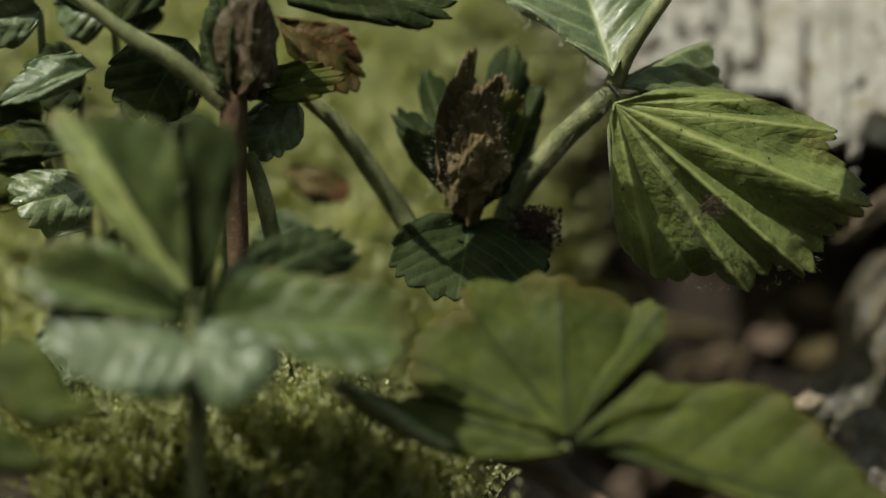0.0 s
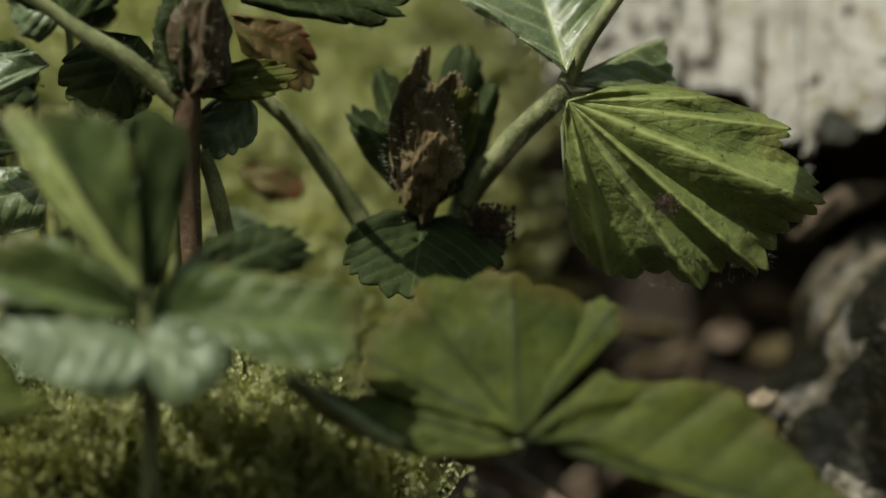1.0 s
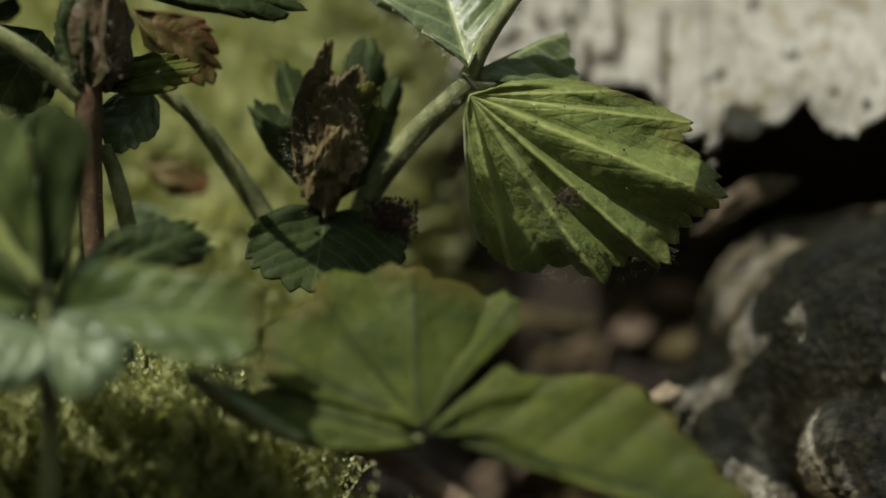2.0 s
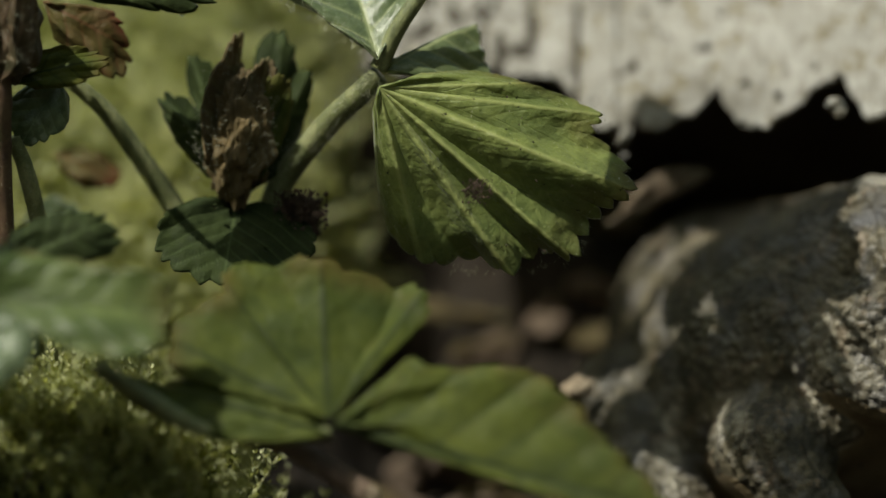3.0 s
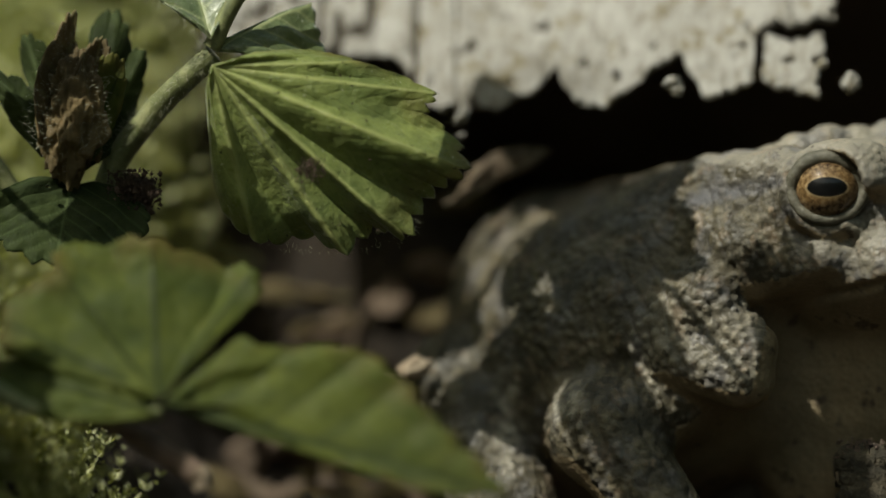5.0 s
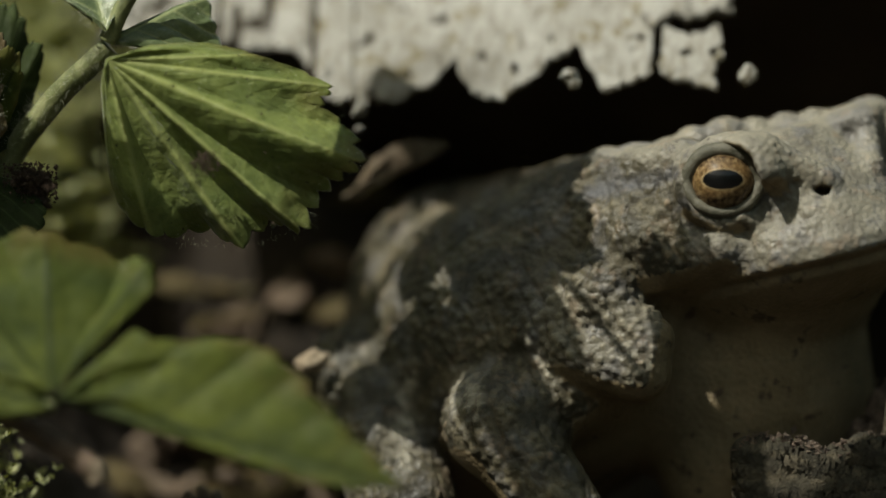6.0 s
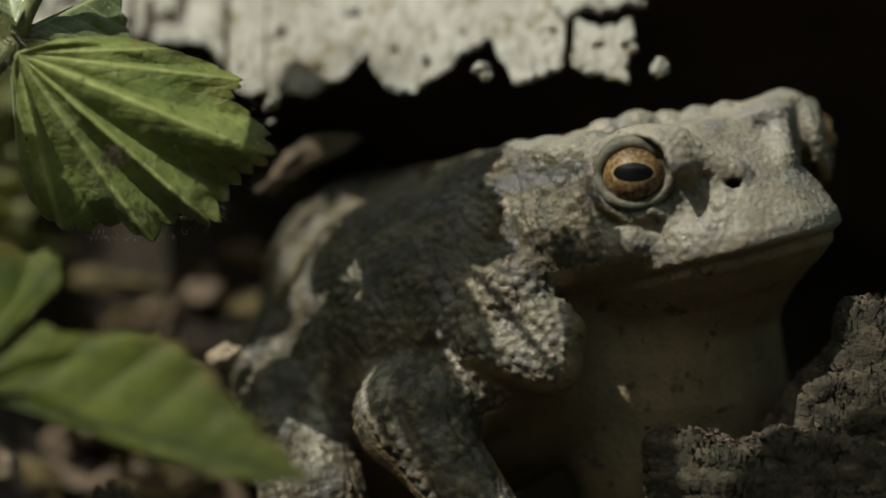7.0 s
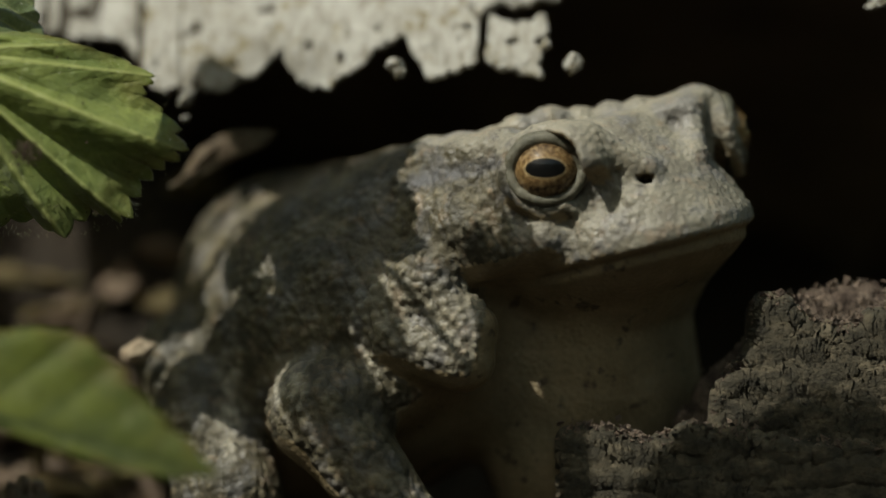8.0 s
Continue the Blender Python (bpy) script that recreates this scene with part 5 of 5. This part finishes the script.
# ---- tall herb with a closed bud ----
def tall_herb():
    h = thing("herb", tuple((-0.0253, 0.0000, 0.0408)), "dark leafy herb with a brown closed bud on a red-green stem", "plant")
    stalk("stem", [(-0.0248, -0.0060, 0.0815), (-0.0258, -0.0060, 0.0710), (-0.0259, -0.0040, 0.0619), (-0.0254, -0.0020, 0.0514), (-0.0249, 0.0000, 0.0380)], [0.001, 0.0018, 0.0014, 0.0012], STEM_RED, h)
    lump("bud", (-0.0249, -0.0060, 0.0780), (0.0040, 0.0036, 0.0080), BUD_BROWN, h, 3, 0.3, 1.8, 5)
    bristles("hairs", [(-0.0254, -0.0080, 0.0723), (-0.0251, -0.0090, 0.0772), (-0.0244, -0.0080, 0.0828)], 0.0032, 300, 0.0010, HAIR, h, 5, 0.0008)
    leaflet("sepal", (-0.0258, -0.0070, 0.0709), [(-0.0286, -0.0080, 0.0744), (-0.0295, -0.0080, 0.0800), (-0.0272, -0.0080, 0.0842), (-0.0261, -0.0100, 0.0786), (-0.0255, -0.0090, 0.0744)], LEAF_DARK, h, teeth=5, tooth=0.03, veins=4, seed=54)
    leaflet("sepal", (-0.0254, -0.0080, 0.0709), [(-0.0240, -0.0100, 0.0737), (-0.0240, -0.0110, 0.0799), (-0.0224, -0.0100, 0.0834), (-0.0208, -0.0080, 0.0793), (-0.0219, -0.0080, 0.0737)], BUD_BROWN, h, teeth=5, tooth=0.03, veins=4, seed=55)
    # Unseen leaf and its stem, added above to shade the withered bud's base.
    leaflet("leaf", (-0.022, -0.019, 0.0885), [(-0.015, -0.012, 0.0885), (-0.007, -0.011, 0.089), (0.004, -0.013, 0.0885), (0.007, -0.021, 0.0885), (0.003, -0.029, 0.088), (-0.007, -0.033, 0.0885), (-0.017, -0.029, 0.0885)], LEAF, h, teeth=18, tooth=0.06, veins=6, seed=59)
    stalk("stem", [(-0.0248, -0.0060, 0.0808), (-0.0249, -0.0080, 0.0856), (-0.024, -0.014, 0.0880), (-0.022, -0.019, 0.0885)], [0.0010, 0.0009, 0.0007, 0.0005], STEM_RED, h)
    stalk("branch", [(-0.0463, -0.0100, 0.0841), (-0.0394, -0.0090, 0.0789), (-0.0331, -0.0080, 0.0751), (-0.0269, -0.0060, 0.0699)], [0.0008, 0.0012, 0.0012], STEM, h)
    bristles("hairs", [(-0.0394, -0.0090, 0.0789), (-0.0331, -0.0080, 0.0751), (-0.0269, -0.0060, 0.0699)], 0.0012, 250, 0.0010, HAIR, h, 7)
    bristles("hairs", [(-0.0242, -0.0020, 0.0640), (-0.0220, 0.0000, 0.0570), (-0.0211, 0.0020, 0.0528)], 0.0010, 250, 0.0009, HAIR, h, 8)
    bristles("hairs", [(-0.0172, 0.0040, 0.0711), (-0.0088, 0.0070, 0.0616), (-0.0038, 0.0090, 0.0542)], 0.0012, 300, 0.0009, HAIR, h, 9)
    bristles("hairs", [(-0.0259, -0.0040, 0.0619), (-0.0254, -0.0020, 0.0514)], 0.0013, 200, 0.0009, HAIR, h, 10)
    for i, (bs, out, mt) in enumerate((
        ((-0.0258, -0.0060, 0.0703), [(-0.0296, -0.0070, 0.0723), (-0.0300, -0.0070, 0.0786), (-0.0283, -0.0060, 0.0829), (-0.0262, -0.0060, 0.0836), (-0.0260, -0.0060, 0.0766)], LEAF_DARK),
        ((-0.0408, -0.0090, 0.0793), [(-0.0456, -0.0090, 0.0814), (-0.0520, -0.0080, 0.0870), (-0.0444, -0.0060, 0.0913), (-0.0339, -0.0060, 0.0885), (-0.0345, -0.0070, 0.0821)], LEAF_DARK),
        ((-0.0431, -0.0040, 0.0745), [(-0.0459, -0.0040, 0.0766), (-0.0508, -0.0040, 0.0752), (-0.0546, -0.0050, 0.0703), (-0.0507, -0.0060, 0.0703), (-0.0451, -0.0050, 0.0724)], LEAF_GREY),
        ((-0.0319, -0.0020, 0.0781), [(-0.0375, -0.0020, 0.0788), (-0.0417, -0.0020, 0.0745), (-0.0399, -0.0030, 0.0696), (-0.0347, -0.0030, 0.0679), (-0.0305, -0.0030, 0.0703), (-0.0298, -0.0020, 0.0753)], LEAF_DARK),
        ((-0.0340, -0.0010, 0.0739), [(-0.0386, -0.0010, 0.0742), (-0.0388, -0.0020, 0.0700), (-0.0347, -0.0020, 0.0679), (-0.0312, -0.0020, 0.0689)], LEAF_GREY),
        ((-0.0426, 0.0020, 0.0598), [(-0.0475, 0.0020, 0.0619), (-0.0532, 0.0020, 0.0612), (-0.0531, 0.0000, 0.0570), (-0.0495, 0.0000, 0.0538), (-0.0447, 0.0010, 0.0542)], LEAF_SHINY),
        ((-0.0441, 0.0050, 0.0648), [(-0.0484, 0.0050, 0.0676), (-0.0540, 0.0050, 0.0676), (-0.0575, 0.0040, 0.0634), (-0.0526, 0.0040, 0.0620)], LEAF_DARK),
        ((-0.0206, -0.0040, 0.0850), [(-0.0178, -0.0040, 0.0850), (-0.0101, -0.0030, 0.0858), (-0.0017, -0.0030, 0.0844), (0.0008, -0.0040, 0.0819), (-0.0031, -0.0050, 0.0795), (-0.0115, -0.0050, 0.0804), (-0.0192, -0.0050, 0.0822)], LEAF_DARK),
        ((-0.0208, 0.0040, 0.0810), [(-0.0187, 0.0040, 0.0803), (-0.0130, 0.0050, 0.0800), (-0.0112, 0.0050, 0.0779), (-0.0102, 0.0050, 0.0729), (-0.0137, 0.0040, 0.0719), (-0.0194, 0.0040, 0.0764)], LEAF_RUST),
        ((-0.0252, -0.0030, 0.0707), [(-0.0234, -0.0030, 0.0738), (-0.0171, -0.0030, 0.0752), (-0.0135, -0.0030, 0.0742), (-0.0129, -0.0040, 0.0724), (-0.0171, -0.0050, 0.0703), (-0.0213, -0.0040, 0.0699)], LEAF_SOFT),
        ((-0.0186, -0.0010, 0.0705), [(-0.0221, -0.0010, 0.0707), (-0.0249, -0.0020, 0.0679), (-0.0245, -0.0020, 0.0644), (-0.0213, -0.0030, 0.0632), (-0.0178, -0.0020, 0.0654), (-0.0173, -0.0010, 0.0689)], LEAF_GREY),
        ((-0.0204, 0.0200, 0.0621), [(-0.0161, 0.0200, 0.0628), (-0.0125, 0.0200, 0.0607), (-0.0123, 0.0190, 0.0585), (-0.0160, 0.0180, 0.0578), (-0.0193, 0.0190, 0.0600)], LEAF_RUST),
    )):
        leaflet("leaf", bs, out, mt, h, teeth=10, tooth=0.13, veins=5, seed=60 + i)
    stalk("stem", [(-0.0242, -0.0020, 0.0640), (-0.0229, -0.0010, 0.0605), (-0.0220, 0.0000, 0.0570), (-0.0211, 0.0020, 0.0528)], [0.0009, 0.0011, 0.0011], STEM, h)
    stalk("stem", [(-0.0172, 0.0040, 0.0711), (-0.0130, 0.0050, 0.0673), (-0.0088, 0.0070, 0.0616), (-0.0038, 0.0090, 0.0542)], [0.001, 0.0012, 0.0014], STEM, h)


tall_herb()


def undergrowth():
    rng = np.random.default_rng(33)
    for k in range(34):
        x, y, z = rng.uniform(-0.058, -0.016), rng.uniform(0.004, 0.022), rng.uniform(0.028, 0.086)
        if x > -0.026 and z > 0.062:
            continue
        c = np.array((x, y, z))
        h = thing("herb_leaf", (x, y + 0.004, hill(x, y + 0.004)), "dark green toothed leaf in the undergrowth", "leaf", "undergrowth leaves")
        d1 = np.array((rng.normal(), rng.normal() * 0.4 - 0.2, rng.normal() * 0.7))
        d1 /= np.linalg.norm(d1)
        d2 = np.cross(d1, (rng.normal() * 0.4, -1, rng.normal() * 0.4))
        d2 /= np.linalg.norm(d2)
        ln, wd = rng.uniform(0.006, 0.012), rng.uniform(0.003, 0.0055)
        ring = [c + d1 * ln * f + d2 * wd * g for f, g in ((0.1, 0.5), (0.4, 1.0), (0.75, 0.8), (1.0, 0.15), (0.98, -0.2), (0.72, -0.8), (0.4, -1.0), (0.1, -0.5))]
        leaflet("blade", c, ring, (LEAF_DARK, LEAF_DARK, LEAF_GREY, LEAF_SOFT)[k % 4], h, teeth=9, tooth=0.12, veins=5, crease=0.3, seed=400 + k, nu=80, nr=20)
        stalk("stem", [c, c + (0.001, 0.004, -0.4 * (z - 0.02)), (x + 0.002, y + 0.006, hill(x, y + 0.006) - 0.001)], [0.0005, 0.0006, 0.0006], STEM, h, n=14, sides=7)


undergrowth()


# ---- leaf litter ----
def litter():
    rng = np.random.default_rng(21)
    for k in range(130):
        x, y = rng.uniform(0.024, 0.066), rng.normal(0.0430, 0.0050)
        z = hill(x, y) + 0.0015
        h = thing("dead_leaf", (x, y, z), "crumpled brown dead leaf in the hollow", "leaf", "litter under the log")
        c = np.array((x, y, z))
        d1 = rng.normal(size=3) * (1, 0.4, 0.22)
        d1 /= np.linalg.norm(d1)
        d2 = np.cross(d1, rng.normal(size=3))
        d2 /= np.linalg.norm(d2)
        ln, wd = rng.uniform(0.006, 0.015), rng.uniform(0.0008, 0.0024)
        out = [c + d1 * ln * 0.2 + d2 * wd * 0.6, c + d1 * ln * 0.55 + d2 * wd, c + d1 * ln, c + d1 * ln * 0.55 - d2 * wd, c + d1 * ln * 0.2 - d2 * wd * 0.6]
        leaflet("blade", c, out, LITTER if k % 3 else LEAF_DRY, h, teeth=6, tooth=0.05, veins=5, pleat=0.0006, seed=200 + k, nu=36, nr=12)


litter()


def pale_strip():
    h = thing("dry_leaf", tuple((0.0521, 0.0240, 0.0309)), "brown dry curled leaf behind the toad", "leaf")
    leaflet("blade", (0.0500, 0.0260, 0.0531), [(0.0526, 0.0260, 0.0560), (0.0552, 0.0260, 0.0587), (0.0601, 0.0270, 0.0604), (0.0634, 0.0280, 0.0597), (0.0579, 0.0280, 0.0580), (0.0532, 0.0280, 0.0540)], LEAF_PALE, h, teeth=7, tooth=0.03, veins=6, pleat=0.0006, seed=301)


pale_strip()


# ---- small things ----
def crumbs(name, at, spread, count, size, material, label, category, seed):
    """A scatter of small uneven grains."""
    rng = np.random.default_rng(seed)
    v, f = [], []
    shape = np.array([(1, 0, 0), (-1, 0, 0), (0, 1, 0), (0, -1, 0), (0, 0, 1), (0, 0, -1)], float)
    for _ in range(count):
        c = np.array(at) + np.clip(rng.normal(size=3), -1.8, 1.8) * spread
        k = len(v)
        v += list(c + (shape + 0.45 * rng.normal(size=(6, 3))) * size * (0.4 + 1.2 * rng.random() ** 2))
        f += [(k + a, k + b, k + d) for a, b, d in ((0, 2, 4), (2, 1, 4), (1, 3, 4), (3, 0, 4), (2, 0, 5), (1, 2, 5), (3, 1, 5), (0, 3, 5))]
    return tagged(part(name, mesh_of(name, v, f, False), material), label, category, kind="stuff")


crumbs("soil_crumbs", (0.0114, 0.0040, 0.0549), (0.0018, 0.0010, 0.0013), 900, 0.00018, CRUMB, "reddish-brown soil crumbs beside the bud", "soil", 71)
crumbs("soil_smear", (0.0335, -0.0060, 0.0571), (0.0010, 0.0012, 0.0008), 300, 0.00012, CRUMB, "dark soil stuck on the large leaf", "soil", 72)
crumbs("soil_specks", (0.0383, -0.0045, 0.0612), (0.008, 0.0008, 0.006), 45, 0.0001, CRUMB, "black specks of soil on the large leaf", "soil", 73)


def bits():
    clod = thing("soil_clod", tuple((0.0100, 0.0090, 0.0521)), "dark clod of soil under the bud", "soil")
    lump("clod", (0.0100, 0.0090, 0.0538), (0.0038, 0.0025, 0.0028), CRUMB, clod, 9, 0.45, 2.5, 5)
    chip = thing("wood_chip", tuple((0.0462, 0.0180, 0.0323)), "small tan wood chip behind the front leaf", "wood")
    lump("chip", (0.0462, 0.0180, 0.0323), (0.0022, 0.0012, 0.0013), TWIG_END, chip, 4, 0.4, 1.5, 3, "", (0, -25, 0))
    bud2 = thing("fuzzy_bud", tuple((0.0332, -0.0080, 0.0140)), "small fuzzy grey-brown bud near the ground", "bud")
    for k, q in enumerate(((0.0314, -0.0080, 0.0153), (0.0330, -0.0080, 0.0160), (0.0346, -0.0070, 0.0154), (0.0322, -0.0090, 0.0142), (0.0339, -0.0090, 0.0139), (0.0353, -0.0070, 0.0140))):
        scale = lump("scale", q, (0.0009, 0.0009, 0.0014), BUD_FUZZ, bud2, 40 + k, 0.3, 2.0, 2)
        bristles("hairs", [np.array(q) - (0, 0, 0.001), q, np.array(q) + (0, 0, 0.0014)], 0.0006, 60, 0.0008, HAIR, scale, 50 + k, 0.0003)
    stalk("stem", [(0.0332, -0.0080, 0.0147), (0.0333, -0.0080, 0.0106), (0.0334, -0.0080, 0.0043)], [0.0008, 0.0007, 0.0007], STEM_RED, bud2)


bits()


def dew():
    """Drops of water caught on leaves and moss."""
    rng = np.random.default_rng(90)
    for q in ((0.0071, 0.0000, 0.0500), (0.0008, 0.0020, 0.0554), (0.0066, -0.0220, 0.0311), (0.0185, -0.0230, 0.0313), (-0.0031, -0.0050, 0.0792), (0.0525, 0.0000, 0.0584), (0.0418, -0.0040, 0.0496), (-0.0439, -0.0060, 0.0718), (-0.0442, -0.0010, 0.0545), (0.0212, 0.0000, 0.0654)):
        d = lump("water_drop", q, (0.00035, 0.00035, 0.00032), WATER, None, 1, 0.02, 1.0, 3)
        tagged(d, "clear drop of water on a plant", "drop", "dew drops")


dew()


# ---- moss ----
def moss_patches():
    rng = np.random.default_rng(11)
    roots = []
    while len(roots) < 1700:
        x, y = rng.uniform(-0.05, 0.006), rng.uniform(-0.020, 0.008)
        roots.append((x, y, hill(x, y) - 0.001))
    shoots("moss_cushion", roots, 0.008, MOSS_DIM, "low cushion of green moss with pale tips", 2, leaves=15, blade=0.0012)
    roots = []
    while len(roots) < 600:
        x, y = rng.uniform(-0.040, 0.004), rng.uniform(-0.016, 0.002)
        roots.append((x, y, hill(x, y) + 0.001))
    shoots("moss_sprigs", roots, 0.0085, MOSS_LIT, "bright moss sprigs standing out of the cushion", 4, leaves=17, blade=0.0013, spread=0.45)
    roots = []
    for _ in range(640):
        cx, cy, r = rng.uniform(-0.06, 0.022), rng.normal(0.044, 0.014), rng.uniform(0.001, 0.0035)
        if cx > 0.002 and hill(cx, cy) < 0.052:
            continue
        for _ in range(20):
            x, y = cx + rng.normal() * r, cy + rng.normal() * r * 0.5
            roots.append((x, y, hill(x, y) - 0.001 + r * 0.6))
    shoots("moss_bank", roots, 0.008, MOSS_LIT, "bright green moss covering the bank behind the herbs", 3, leaves=8, blade=0.0024, spread=0.8)


moss_patches()


def motions():
    """Nothing but the camera moves."""


motions()
